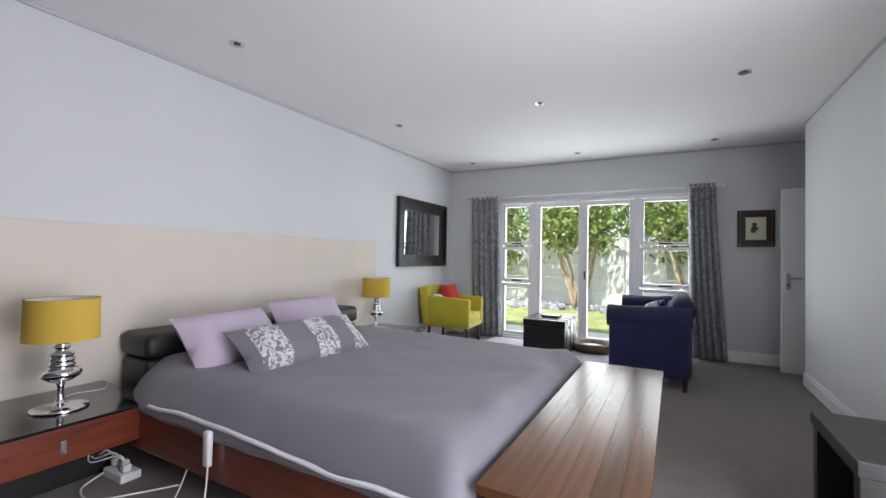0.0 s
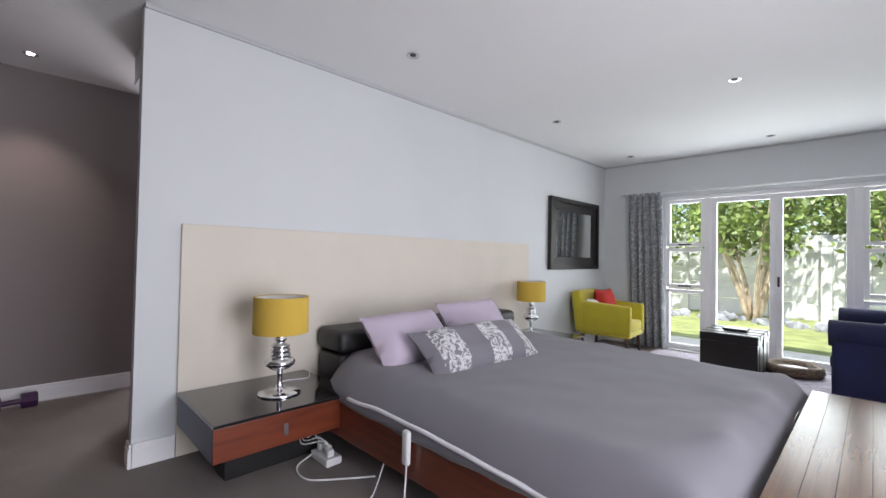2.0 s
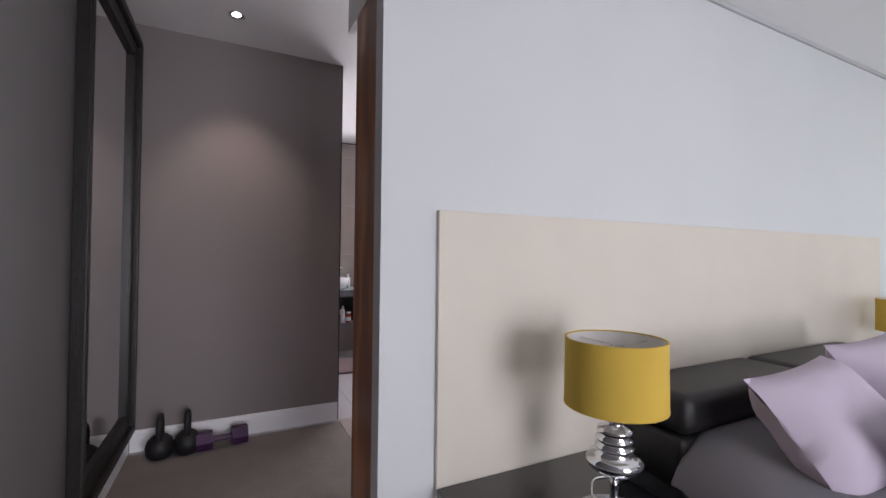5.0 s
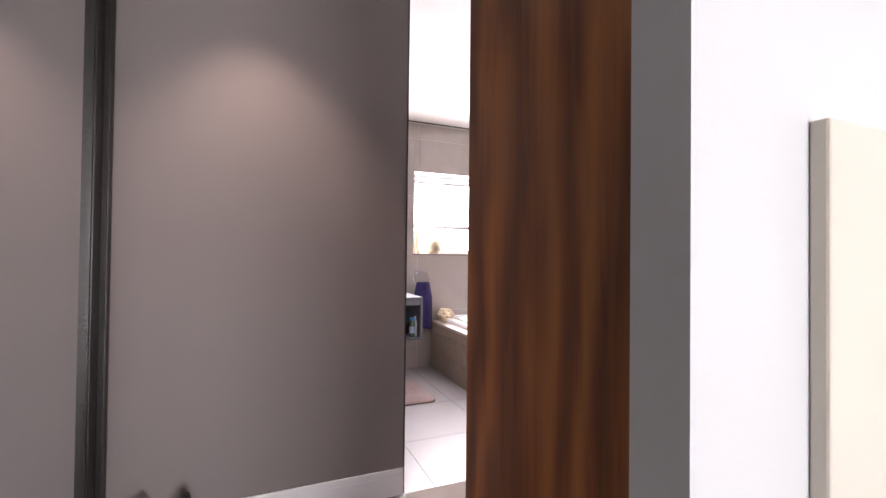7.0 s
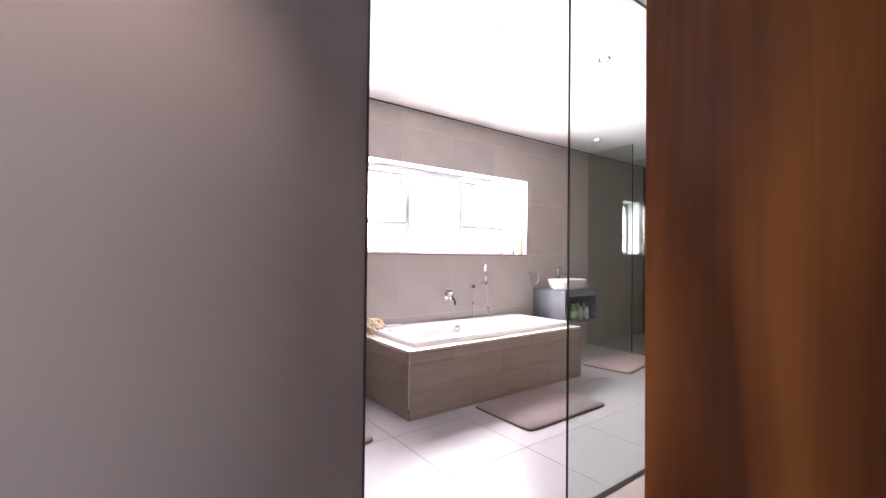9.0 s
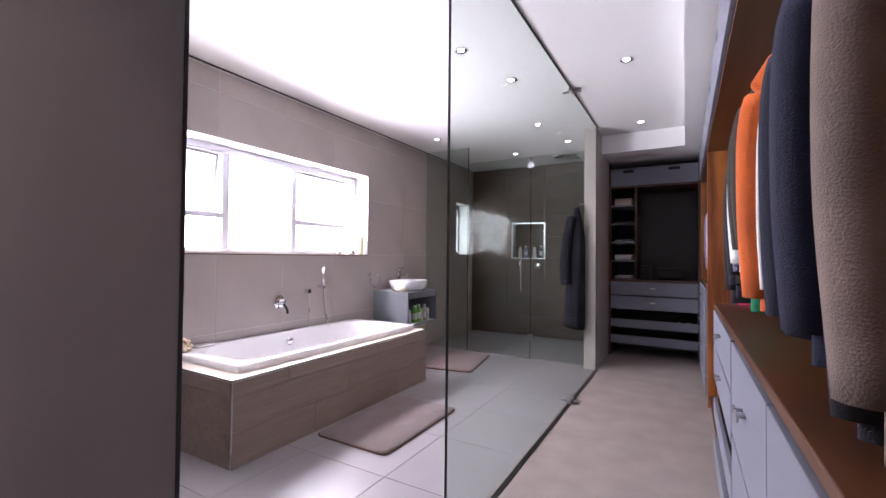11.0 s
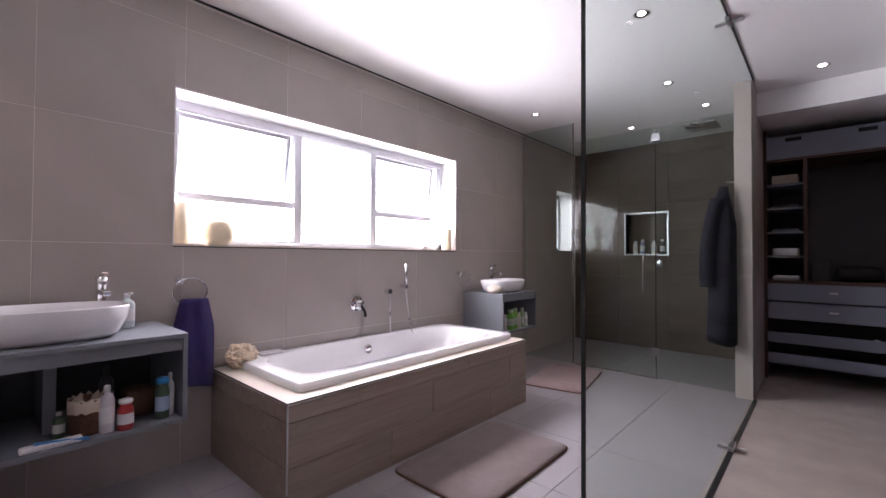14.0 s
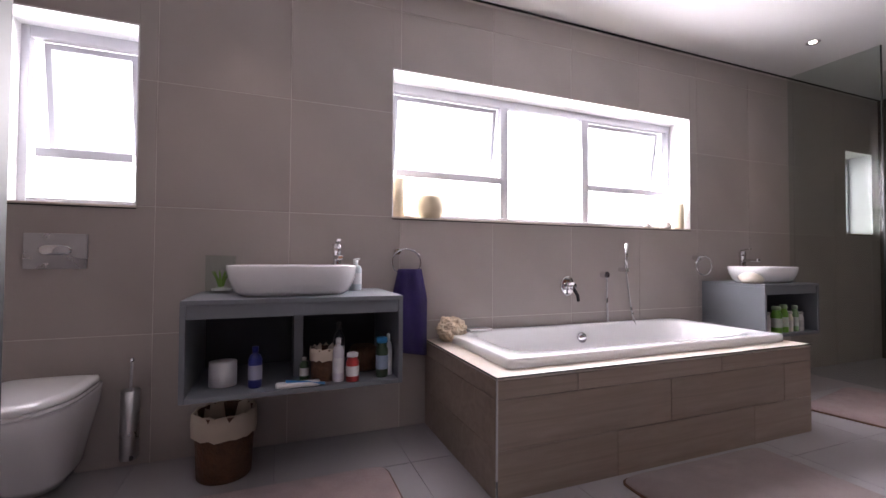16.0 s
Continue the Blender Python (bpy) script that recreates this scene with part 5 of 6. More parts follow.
towel_ring(3.50, 1.0, False)


def mat_rug(name, x0, x1, y0, y1, turn, material, label):
    c = ((x0 + x1) / 2, (y0 + y1) / 2, 0.004)
    t = thing(name, label, "bath mat", c, turn, local=True)
    w, d = (x1 - x0) / 2, (y1 - y0) / 2
    part("mat_body", rings([oval(0, 0, z, w * k, d * k, 64, 14) for k, z in ((1, 0), (1.0, 0.014), (0.985, 0.022), (0.6, 0.024), (0.02, 0.024))]), material, t, "", True)
    part("binding", rings([oval(0, 0, z, w + q, d + q, 64, 14) for q, z in ((0.0, 0.001), (0.008, 0.003), (0.008, 0.010), (0.0, 0.012))], False), M_BASKET, t, "darker bound edge", True)


mat_rug("bath_mat", -2.80, -2.22, 1.79, 2.70, 0, M_MAUVE, "mauve plush bath mat on the floor")
mat_rug("bath_mat", -3.18, -2.66, 3.66, 4.50, 10, M_PINKMAT, "dusty pink bath mat by the shower")
mat_rug("bath_mat", -3.28, -2.70, 0.02, 0.86, 0, M_PINKMAT, "dusty pink woven mat by the vanity")

# toilet
wc = thing("toilet", "white wall-hung toilet with closed lid", "toilet", (WX, -0.52, 0))
def horse(z, l, w, x_off=0.0):
    out = []
    for k in range(48):
        an = 2 * math.pi * k / 48
        c, s_ = math.cos(an), math.sin(an)
        p = 2.3 if c > 0 else 6
        out.append((WX + x_off + l / 2 + l / 2 * math.copysign(abs(c) ** (2 / p), c), -0.52 + w / 2 * math.copysign(abs(s_) ** (2 / p), s_), z))
    return out
part("bowl", rings([horse(0.05, 0.26, 0.19, 0.04), horse(0.09, 0.30, 0.23, 0.03), horse(0.22, 0.38, 0.28), horse(0.34, 0.50, 0.35), horse(0.40, 0.535, 0.365), horse(0.415, 0.535, 0.365)]), M_CERAM, wc, "", True)
part("seat", rings([horse(0.417, 0.49, 0.37, 0.05), horse(0.425, 0.495, 0.375, 0.05), horse(0.432, 0.49, 0.37, 0.05)]), M_CERAM, wc, "", True)
part("lid", rings([horse(0.434, 0.49, 0.37, 0.05), horse(0.446, 0.495, 0.375, 0.05), horse(0.458, 0.48, 0.36, 0.055), horse(0.463, 0.40, 0.29, 0.09)]), M_CERAM, wc, "closed lid", True)
fp = thing("flush_plate", "brushed steel dual flush plate on the wall", "flush plate", (WX, -0.54, 1.0))
part("plate", box(WX, WX + 0.012, -0.66, -0.43, 0.925, 1.085, 0.003), M_STEEL, fp)
part("button", placed(lathe(0, 0, [(0.04, 0), (0.04, 0.006), (0.034, 0.009)], 32, 3), Matrix.Translation((WX + 0.012, -0.545, 1.01)) @ Matrix.Rotation(radians(90), 4, "Y") @ Matrix.Diagonal((0.6, 1.5, 1, 1))), M_CHROME, fp, "", True)
br = thing("toilet_brush", "steel toilet brush holder fixed to the wall", "toilet brush", (-3.68, -0.24, 0.05))
part("holder", lathe(-3.68, -0.24, [(0.036, 0.06), (0.038, 0.065), (0.038, 0.37), (0.034, 0.37), (0.033, 0.08)], 22), M_STEEL, br, "", True)
part("handle", tube([(-3.68, -0.24, 0.30), (-3.675, -0.235, 0.50)], 0.006, 8), M_STEEL, br)
part("knob", lathe(-3.675, -0.235, [(0.004, 0.495), (0.011, 0.505), (0.004, 0.517)], 10), M_CHROME, br)
part("bracket", box(WX, -3.70, -0.26, -0.22, 0.2, 0.24), M_STEEL, br)

# candles and ornaments on the sill
def pot(x, y, z, r, h, material, label, name, cat, bulge=1.0):
    return solo(name, lathe(x, y, [(r * 0.6, z), (r * 0.95, z + h * 0.2), (r * bulge, z + h * 0.55), (r * 0.85, z + h * 0.85), (r * 0.5, z + h), (r * 0.1, z + h * 0.97)], 28), material, label, cat, smooth=True, at=(x, y, z))


SZ = 1.227
pot(-3.80, 1.26, SZ, 0.085, 0.155, M_CANDLE, "round cream candle jar on the window sill", "candle_jar", "candle")
solo("pillar_candle", lathe(-3.83, 1.06, [(0.038, SZ), (0.04, SZ + 0.01), (0.04, SZ + 0.24), (0.03, SZ + 0.245), (0.01, SZ + 0.238)], 24), M_CANDLE, "tall cream pillar candle on the window sill", "candle", smooth=True)
solo("pillar_candle", lathe(-3.80, 3.35, [(0.045, SZ), (0.047, SZ + 0.01), (0.047, SZ + 0.20), (0.035, SZ + 0.205), (0.01, SZ + 0.198)], 24), M_CANDLE, "tall cream pillar candle on the window sill", "candle", smooth=True)
for y, r in ((3.02, 0.028), (3.22, 0.035)):
    bm = bmesh.new()
    bmesh.ops.create_icosphere(bm, subdivisions=3, radius=r)
    for v in bm.verts:
        v.co = v.co * (1 + 0.3 * noise.noise(v.co * 40))
        v.co.z = max(-r * 0.6, v.co.z * 0.8) + r * 0.6
    solo("sill_pebble", placed(bm, Matrix.Translation((-3.79, y, SZ))), M_STONE, "small grey stone ornament on the sill", "ornament", smooth=True)

# shower fittings
rs = thing("rain_shower", "square chrome rain shower head under the ceiling", "shower head", (-2.0, 5.3, 2.5))
part("head", box(-2.15, -1.85, 5.15, 5.45, 2.52, 2.535, 0.003), M_STEEL, rs)
part("stem", tube([(-2.0, 5.3, 2.535), (-2.0, 5.3, H)], 0.012, 10), M_CHROME, rs)
sc = thing("shower_control", "chrome shower valve on the brown tiles", "tap", (-2.55, 6.1, 1.1))
part("plate", placed(lathe(0, 0, [(0.05, 0), (0.05, 0.012), (0.04, 0.016)], 24), Matrix.Translation((-2.62, 6.10, 1.08)) @ Matrix.Rotation(radians(90), 4, "X")), M_CHROME, sc, "", True)
part("lever", tube([(-2.62, 6.09, 1.08), (-2.62, 6.04, 1.08), (-2.58, 6.03, 1.08)], 0.011, 8), M_CHROME, sc)
nf = thing("niche_frame", "bright steel frame round the shower niche", "niche trim", (-2.78, 6.1, 1.2))
for q in ((-3.04, -2.51, 1.735, 1.75), (-3.04, -2.51, 1.19, 1.205), (-3.045, -3.03, 1.205, 1.735), (-2.525, -2.51, 1.205, 1.735)):
    part("strip", box(q[0], q[1], 6.085, 6.24, q[2], q[3]), M_STEEL, nf)
for k, x in enumerate((-2.93, -2.84, -2.7, -2.6)):
    bottle(x, 6.17, 1.206, 0.028, 0.17 + 0.02 * (k % 2), ((0.6, 0.6, 0.62), (0.2, 0.25, 0.4), (0.65, 0.6, 0.5), (0.1, 0.1, 0.1))[k], (0.5, 0.5, 0.5), "shampoo bottle in the shower niche", 0.6)

# bath robe on the pier
robe = thing("bath_robe", "dark navy bath robe hanging on a hook", "bath robe", (-1.75, 4.45, 0.45))
loops = []
for r in range(30):
    v = r / 29
    w = 0.03 + 0.055 * min(1, v * 4) + 0.02 * v
    loops.append([(-1.69 - 0.02 * v + w * math.cos(2 * math.pi * k / 36) * (1 + 0.10 * math.sin(5 * 2 * math.pi * k / 36 + 2 * v)), 4.47 + 0.055 * math.sin(2 * math.pi * k / 36) * (0.6 + v), 1.76 - 1.30 * v + 0.03 * math.sin(4 * math.pi * k / 36) * v) for k in range(36)])
M_ROBE = mat("navy_towelling", (0.006, 0.005, 0.011), 0.97, 0, 0.3, 10, 0.6, 200)
part("cloth", rings(loops), M_ROBE, robe, "", True)
part("sleeve", tube(bend([(-1.73, 4.44, 1.66), (-1.78, 4.43, 1.40), (-1.80, 4.42, 1.10), (-1.79, 4.42, 0.92)]), 0.052, 12, 1.25), M_ROBE, robe, "", True)
hk = thing("robe_hook", "small steel hook on the pier", "hook", (-1.63, 4.47, 1.78))
part("peg", tube([(-1.62, 4.535, 1.80), (-1.66, 4.50, 1.80), (-1.68, 4.48, 1.82)], 0.008, 8), M_STEEL, hk)

# ================= dressing room =================
FX, BX = -0.50, 0.14
wd = thing("wardrobe", "open walnut wardrobe with pale grey drawers", "wardrobe", (-0.28, 2.8, 0))
def gable(y, z0=0.0, z1=2.42, name="gable"):
    return part(name, box(FX, BX, y, y + 0.03, z0, z1, 0.002), M_WALNUT, wd, "walnut end panel")
gable(0.047)
gable(3.80)
gable(2.56, 0.0, 0.93)
gable(1.49, 0.0, 0.93)
gable(5.40, 0.0, 2.1)
part("back", box(BX - 0.012, BX, 0.077, 5.4, 0.0, 2.42), M_WALNUT, wd, "walnut back panel")
part("counter", box(FX - 0.012, BX - 0.012, 0.077, 2.59, 0.935, 0.96, 0.003), M_WALNUT_Y_SHADED, wd, "walnut counter above the drawers")
part("counter", box(FX, BX - 0.012, 3.83, 5.40, 0.965, 0.99, 0.003), M_WALNUT_Y_SHADED, wd, "walnut counter")
part("floor_board", box(FX + 0.01, BX - 0.012, 2.59, 3.80, 0.08, 0.105), M_WALNUT_Y_SHADED, wd, "walnut floor board")
part("plinth", box(FX + 0.03, FX + 0.045, 0.077, 5.4, 0.0, 0.08), M_GREYLAC, wd)
# the shelf's dark underside comes from the darkened walnut colour
part("top_shelf", box(FX, BX - 0.012, 0.077, 5.40, 2.085, 2.105), M_WALNUT_Y_SHADED, wd, "walnut shelf under the top cupboards")
part("lintel", box(FX, BX - 0.012, 0.077, 5.40, 2.39, 2.419), M_WALNUT_Y_SHADED, wd)


def handle(parent, x, y, z, w=0.05):
    bm = box(x - 0.022, x - 0.016, y - w, y + w, z - 0.012, z + 0.006, 0.002)
    box(x - 0.018, x, y - w * 0.7, y - w * 0.5, z - 0.004, z + 0.004, bm=bm)
    box(x - 0.018, x, y + w * 0.5, y + w * 0.7, z - 0.004, z + 0.004, bm=bm)
    part("handle", bm, M_STEEL, parent, "steel cup handle")


def drawer(y0, y1, z0, z1, grip=True, material=None):
    d = part("drawer", box(FX - 0.018, FX, y0 + 0.002, y1 - 0.002, z0, z1, 0.002), material or M_GREYLAC, wd, "pale blue-grey drawer front")
    if grip:
        handle(d, FX - 0.018, (y0 + y1) / 2, (z0 + z1) / 2 + 0.02)
    return d


for z0, z1 in ((0.62, 0.925), (0.32, 0.605), (0.09, 0.305)):
    drawer(0.08, 0.76, z0, z1)
    drawer(0.765, 1.49, z0, z1)
for z0, z1 in ((0.75, 0.925), (0.56, 0.735)):
    drawer(1.525, 2.56, z0, z1)
for z0, z1 in ((0.34, 0.44), (0.12, 0.22)):
    drawer(1.525, 2.56, z0, z1, False)
part("tray", box(FX, BX - 0.012, 1.52, 2.56, 0.34, 0.352), M_WALNUT_Y_SHADED, wd, "walnut pull-out shoe tray")
part("tray", box(FX, BX - 0.012, 1.52, 2.56, 0.12, 0.132), M_WALNUT_Y_SHADED, wd, "walnut pull-out shoe tray")
for z0, z1 in ((0.74, 0.955), (0.50, 0.725), (0.26, 0.485), (0.09, 0.245)):
    drawer(3.84, 5.38, z0, z1)
ys = [0.08, 0.80, 1.55, 2.30, 3.05, 3.80, 4.55, 5.38]
for a_, b_ in zip(ys, ys[1:]):
    d = part("cupboard_door", box(FX - 0.018, FX, a_ + 0.002, b_ - 0.002, 2.11, 2.385, 0.002), M_GREYLAC, wd, "pale grey top cupboard door")
    part("cut_out", box(FX - 0.0195, FX - 0.017, b_ - 0.13, b_ - 0.05, 2.30, 2.335, 0.001), M_IRON, d)
part("rod", tube([(-0.23, 0.077, 1.955), (-0.23, 3.80, 1.955)], 0.013, 10), M_STEEL, wd, "steel hanging rod", True)
part("rod", tube([(-0.23, 3.83, 1.90), (-0.23, 5.40, 1.90)], 0.013, 10), M_STEEL, wd, "steel hanging rod", True)


def garment(y, top, length, width, depth, colour, label, kind="jacket", sleeves=True, seed=0, material=None, x=-0.23, lean=0.0):
    """A garment on a hanger: shoulders along x, thin along y, with soft folds and two sleeves."""
    t = thing("hanging_garment", label, kind, (x, y, top), 0, group="clothes on the rod", local=True)
    m = material or mat("garment_cloth", colour, 0.95, 0, 0.2, 9, 0.35, 300)
    width = min(0.46, width * 0.94)
    loops = []
    rows = 18
    for r in range(rows + 1):
        v = r / rows
        w = width / 2 * (0.22 + 0.78 * min(1.0, (v * 5.5) ** 0.6)) * (1 + 0.05 * v)
        d = depth / 2 * (0.5 + 0.5 * min(1, v * 6))
        loop = []
        for k in range(32):
            an = 2 * math.pi * k / 32
            c, s_ = math.cos(an), math.sin(an)
            rip = 1 + (0.28 * noise.noise((3.2 * c + seed, 5.0 * s_, v * 1.6 + seed)) + 0.12 * math.sin(4 * an + seed)) * min(1, v * 3)
            loop.append((w * math.copysign(abs(c) ** 0.75, c), d * s_ * rip + lean * v, -length * v + 0.015 * c * v * math.sin(seed)))
        loops.append(loop)
    part("body", rings(loops), m, t, "", True)
    if sleeves:
        for s_ in (-1, 1):
            sx = s_ * width / 2
            part("sleeve", tube(bend([(sx * 0.72, 0, -0.06), (sx * 1.02, -0.01, -length * 0.25), (sx * 1.08, 0.012 * math.sin(seed), -length * 0.6), (sx * 1.04, 0.0, -length * 0.93)], 5), depth * 0.52, 12, 0.72), m, t, "", True)
    part("collar", rings([oval(0, 0, z, 0.055 * q, depth * 0.42 * q, 18) for q, z in ((1.25, -0.035), (1.0, 0.0), (0.9, 0.03), (0.72, 0.025), (0.7, -0.02))]), m, t, "", True)
    h = part("hanger", tube(bend([(-width * 0.40, 0, -0.055), (-0.03, 0, 0.03), (0.03, 0, 0.03), (width * 0.40, 0, -0.055)], 6), 0.009, 8), M_CANDLE, t, "pale wooden hanger", True)
    part("hook", tube(bend([(0, 0, 0.03), (0, 0, 0.075), (0.022, 0, 0.11), (0.0, 0, 0.135), (-0.022, 0, 0.115)], 6), 0.0035, 6), M_STEEL, h, "", True)
    return t


TOP = 1.825
garment(0.40, TOP, 0.84, 0.46, 0.13, (0.21, 0.16, 0.135), "taupe suede coat on a hanger", "coat", True, 1)
garment(0.53, TOP, 0.90, 0.44, 0.08, (0.012, 0.012, 0.02), "black trousers and jacket on a hanger", "jacket", True, 2)
garment(0.70, TOP, 0.80, 0.47, 0.12, (0.007, 0.009, 0.032), "navy wool blazer on a hanger", "blazer", True, 3)
garment(0.96, TOP, 0.80, 0.46, 0.10, (0.006, 0.007, 0.024), "dark navy blazer on a hanger", "blazer", True, 4)
hood = garment(1.25, TOP, 0.78, 0.48, 0.12, (0.58, 0.11, 0.012), "bright orange sports jacket with white stripe", "jacket", True, 5)
part("stripe", tube(bend([(-0.17, -0.05, -0.06), (-0.235, -0.068, -0.2), (-0.245, -0.062, -0.48), (-0.235, -0.05, -0.70)], 5), 0.009, 6), M_SHEET, hood, "white sleeve stripe", True)
garment(1.35, TOP, 0.55, 0.42, 0.06, (0.45, 0.02, 0.03), "red knitted top on a hanger", "top", False, 6)
garment(1.49, TOP, 0.62, 0.46, 0.13, (0.030, 0.021, 0.017), "dark brown quilted jacket on a hanger", "jacket", True, 7)
garment(1.68, TOP, 0.62, 0.46, 0.12, (0.026, 0.022, 0.014), "dark olive jacket on a hanger", "jacket", True, 8)
garment(1.82, TOP, 0.82, 0.40, 0.07, (0.008, 0.20, 0.10), "emerald green dress on a hanger", "dress", False, 9)
garment(1.96, TOP, 0.68, 0.45, 0.09, (0.72, 0.71, 0.74), "white cotton shirt on a hanger", "shirt", True, 10)
garment(2.08, TOP, 0.72, 0.42, 0.08, (0.03, 0.03, 0.09), "navy patterned blouse on a hanger", "blouse", True, 11, patterned("navy_print", (0.02, 0.02, 0.07), (0.3, 0.3, 0.4), 40, 0.08))
garment(2.18, TOP, 0.74, 0.44, 0.09, (0.012, 0.012, 0.014), "black jacket on a hanger", "jacket", True, 12)
garment(2.28, TOP, 0.80, 0.42, 0.08, (0.014, 0.014, 0.03), "dark navy cardigan on a hanger", "cardigan", True, 13)
garment(2.38, TOP, 0.66, 0.40, 0.07, (0.30, 0.27, 0.25), "pale grey-beige top on a hanger", "top", True, 14)
garment(2.48, TOP, 0.84, 0.42, 0.08, (0.012, 0.010, 0.012), "black blouse on a hanger", "blouse", True, 15)
garment(2.68, TOP, 1.55, 0.34, 0.08, (0.62, 0.04, 0.13), "coral pink long dress on a hanger", "dress", False, 16)
garment(2.82, TOP, 1.45, 0.36, 0.09, (0.012, 0.011, 0.02), "long black dress on a hanger", "dress", False, 17)
garment(2.98, TOP, 1.40, 0.36, 0.09, (0.02, 0.02, 0.06), "long navy dress on a hanger", "dress", False, 18)
for k, (y, c, lab) in enumerate(((3.98, (0.36, 0.33, 0.50), "pale lavender shirt on a hanger"), (4.12, (0.40, 0.38, 0.52), "pale lilac shirt on a hanger"), (4.26, (0.10, 0.02, 0.06), "dark plum shirt on a hanger"), (4.42, (0.30, 0.33, 0.42), "pale blue shirt on a hanger"))):
    garment(y, 1.77, 0.70, 0.45, 0.10, c, lab, "shirt", True, 20 + k)
for k, (y, c) in enumerate(((1.66, (0.02, 0.02, 0.02)), (1.90, (0.25, 0.18, 0.12)), (2.14, (0.03, 0.03, 0.06)), (2.38, (0.3, 0.3, 0.32)))):
    t = thing("shoe_pair", "pair of shoes on the pull-out tray", "shoes", (-0.3, y, 0.353), group="shoes", local=True)
    for s_ in (-0.05, 0.05):
        part("shoe", rings([oval(0.01 * q, s_, z, 0.125 * q, 0.042 * q, 20, 2.6) for q, z in ((1, 0), (1.02, 0.02), (0.9, 0.05), (0.6, 0.07))]), mat("shoe_leather", c, 0.45, 0, 0.1, 12), t, "", True)

# end unit across the dressing room
eu = thing("shelf_unit", "dark built-in shelving and drawer unit", "shelf unit", (-1.0, 5.75, 0))
UX0, UX1, UY = -1.498, -0.50, 5.42
part("back", box(UX0, UX1, 6.05, 6.09, 0, 2.40), M_DARKPANEL, eu)
M_DKWALNUT = wood("dark_walnut", (0.085, 0.035, 0.018), (0.04, 0.016, 0.009), 0.45, "z")
part("side", box(UX0, UX0 + 0.025, UY, 6.05, 0, 2.40), M_DKWALNUT, eu)
part("side", box(UX1 - 0.025, UX1, UY, 6.05, 0, 2.40), M_DKWALNUT, eu)
part("divider", box(-1.20, -1.175, UY + 0.02, 6.05, 0.95, 2.09), M_DKWALNUT, eu)
part("counter", box(UX0 + 0.025, UX1 - 0.025, UY, 6.05, 0.925, 0.95), M_DKWALNUT, eu)
part("top", box(UX0 + 0.025, UX1 - 0.025, UY + 0.005, 6.05, 2.09, 2.11), M_DKWALNUT, eu)
for z in (1.17, 1.40, 1.63, 1.86):
    part("shelf", box(UX0 + 0.025, -1.20, UY + 0.03, 6.05, z, z + 0.018), M_VANITY, eu)
for z0, z1 in ((0.76, 0.92), (0.585, 0.745)):
    d = part("drawer", box(UX0 + 0.028, UX1 - 0.028, UY - 0.002, UY + 0.016, z0, z1, 0.002), M_GREYLAC, eu, "grey drawer front")
    part("handle", box(-1.03, -0.97, UY - 0.02, UY - 0.004, (z0 + z1) / 2, (z0 + z1) / 2 + 0.015, 0.002), M_STEEL, d)
for z0, z1 in ((0.36, 0.46), (0.16, 0.26)):
    part("tray_front", box(UX0 + 0.028, UX1 - 0.028, UY - 0.002, UY + 0.016, z0, z1, 0.002), M_GREYLAC, eu, "low grey tray front")
    part("tray", box(UX0 + 0.028, UX1 - 0.028, UY + 0.016, 6.05, z0, z0 + 0.015), M_DKWALNUT, eu)
for x0, x1 in ((UX0 + 0.028, UX1 - 0.028),):
    d = part("flap_door", box(x0, x1, UY, UY + 0.018, 2.115, 2.33, 0.002), M_GREYLAC, eu, "long grey flap door with two cut-outs")
    for x in (-1.27, -0.77):
        part("cut_out", box(x - 0.06, x + 0.06, UY - 0.002, UY + 0.001, 2.27, 2.305, 0.001), M_IRON, d)
for k, z in enumerate((0.951, 1.189, 1.419, 1.649, 1.879)):
    solo("folded_clothes", box(-1.44, -1.24, 5.50, 5.80, z, z + (0.04, 0.07, 0.03, 0.03, 0.09)[k], 0.012), (M_SHEET, M_SHEET, M_VANITY, M_DARKPANEL, M_LINER)[k], "small stack of folded clothes on the shelf", "clothes", smooth=True)
solo("travel_bag", box(-0.98, -0.66, 5.55, 5.85, 0.951, 1.09, 0.05, segments=3), M_LEATHER, "black leather bag on the counter", "bag", smooth=True)
solo("storage_box", box(-1.15, -1.02, 5.58, 5.8, 0.951, 1.12, 0.006), M_BLACK, "black storage box on the counter", "box")
for x in (-0.72, -0.62):
    solo("white_shoe", rings([oval(x, 5.55, z, 0.04 * q, 0.10 * q, 18, 2.6) for q, z in ((1, 0.376), (1, 0.40), (0.85, 0.43), (0.5, 0.445))]), M_SHEET, "white trainer in the tray", "shoe", smooth=True)

# ================= garden =================
BASE = BEDROOM
wall("ground", "z", -0.30, -0.06, -3000, 3000, 6.12, 3000, [], M_GRASS, "sunlit green lawn")
solo("pavement_terrace", box(-1.0, 5.5, 6.13, 7.3, -0.059, -0.03), M_PAVER, "pale paved strip outside the doors", "paving", "structure")
fence = thing("garden_wall", "grey precast panel garden wall", "garden wall", (2, 12.2, -0.06))
for k in range(9):
    x = -4 + 1.7 * k
    part("post", box(x - 0.07, x + 0.07, 12.1, 12.24, -0.06, 1.95, 0.01), M_FENCE, fence)
    for r in range(5):
        piece("panel", (1.55, 0.05, 0.375), (x + 0.85, 12.17, 0.13 + 0.385 * r), M_FENCE, fence, 0.006)
gate = thing("white_gate", "white boarded garden gate in the wall", "gate", (2.6, 12.0, -0.06))
for k in range(5):
    piece("board", (0.19, 0.03, 1.75), (2.2 + 0.2 * k, 12.02, 0.82), M_WHITE, gate, 0.004)
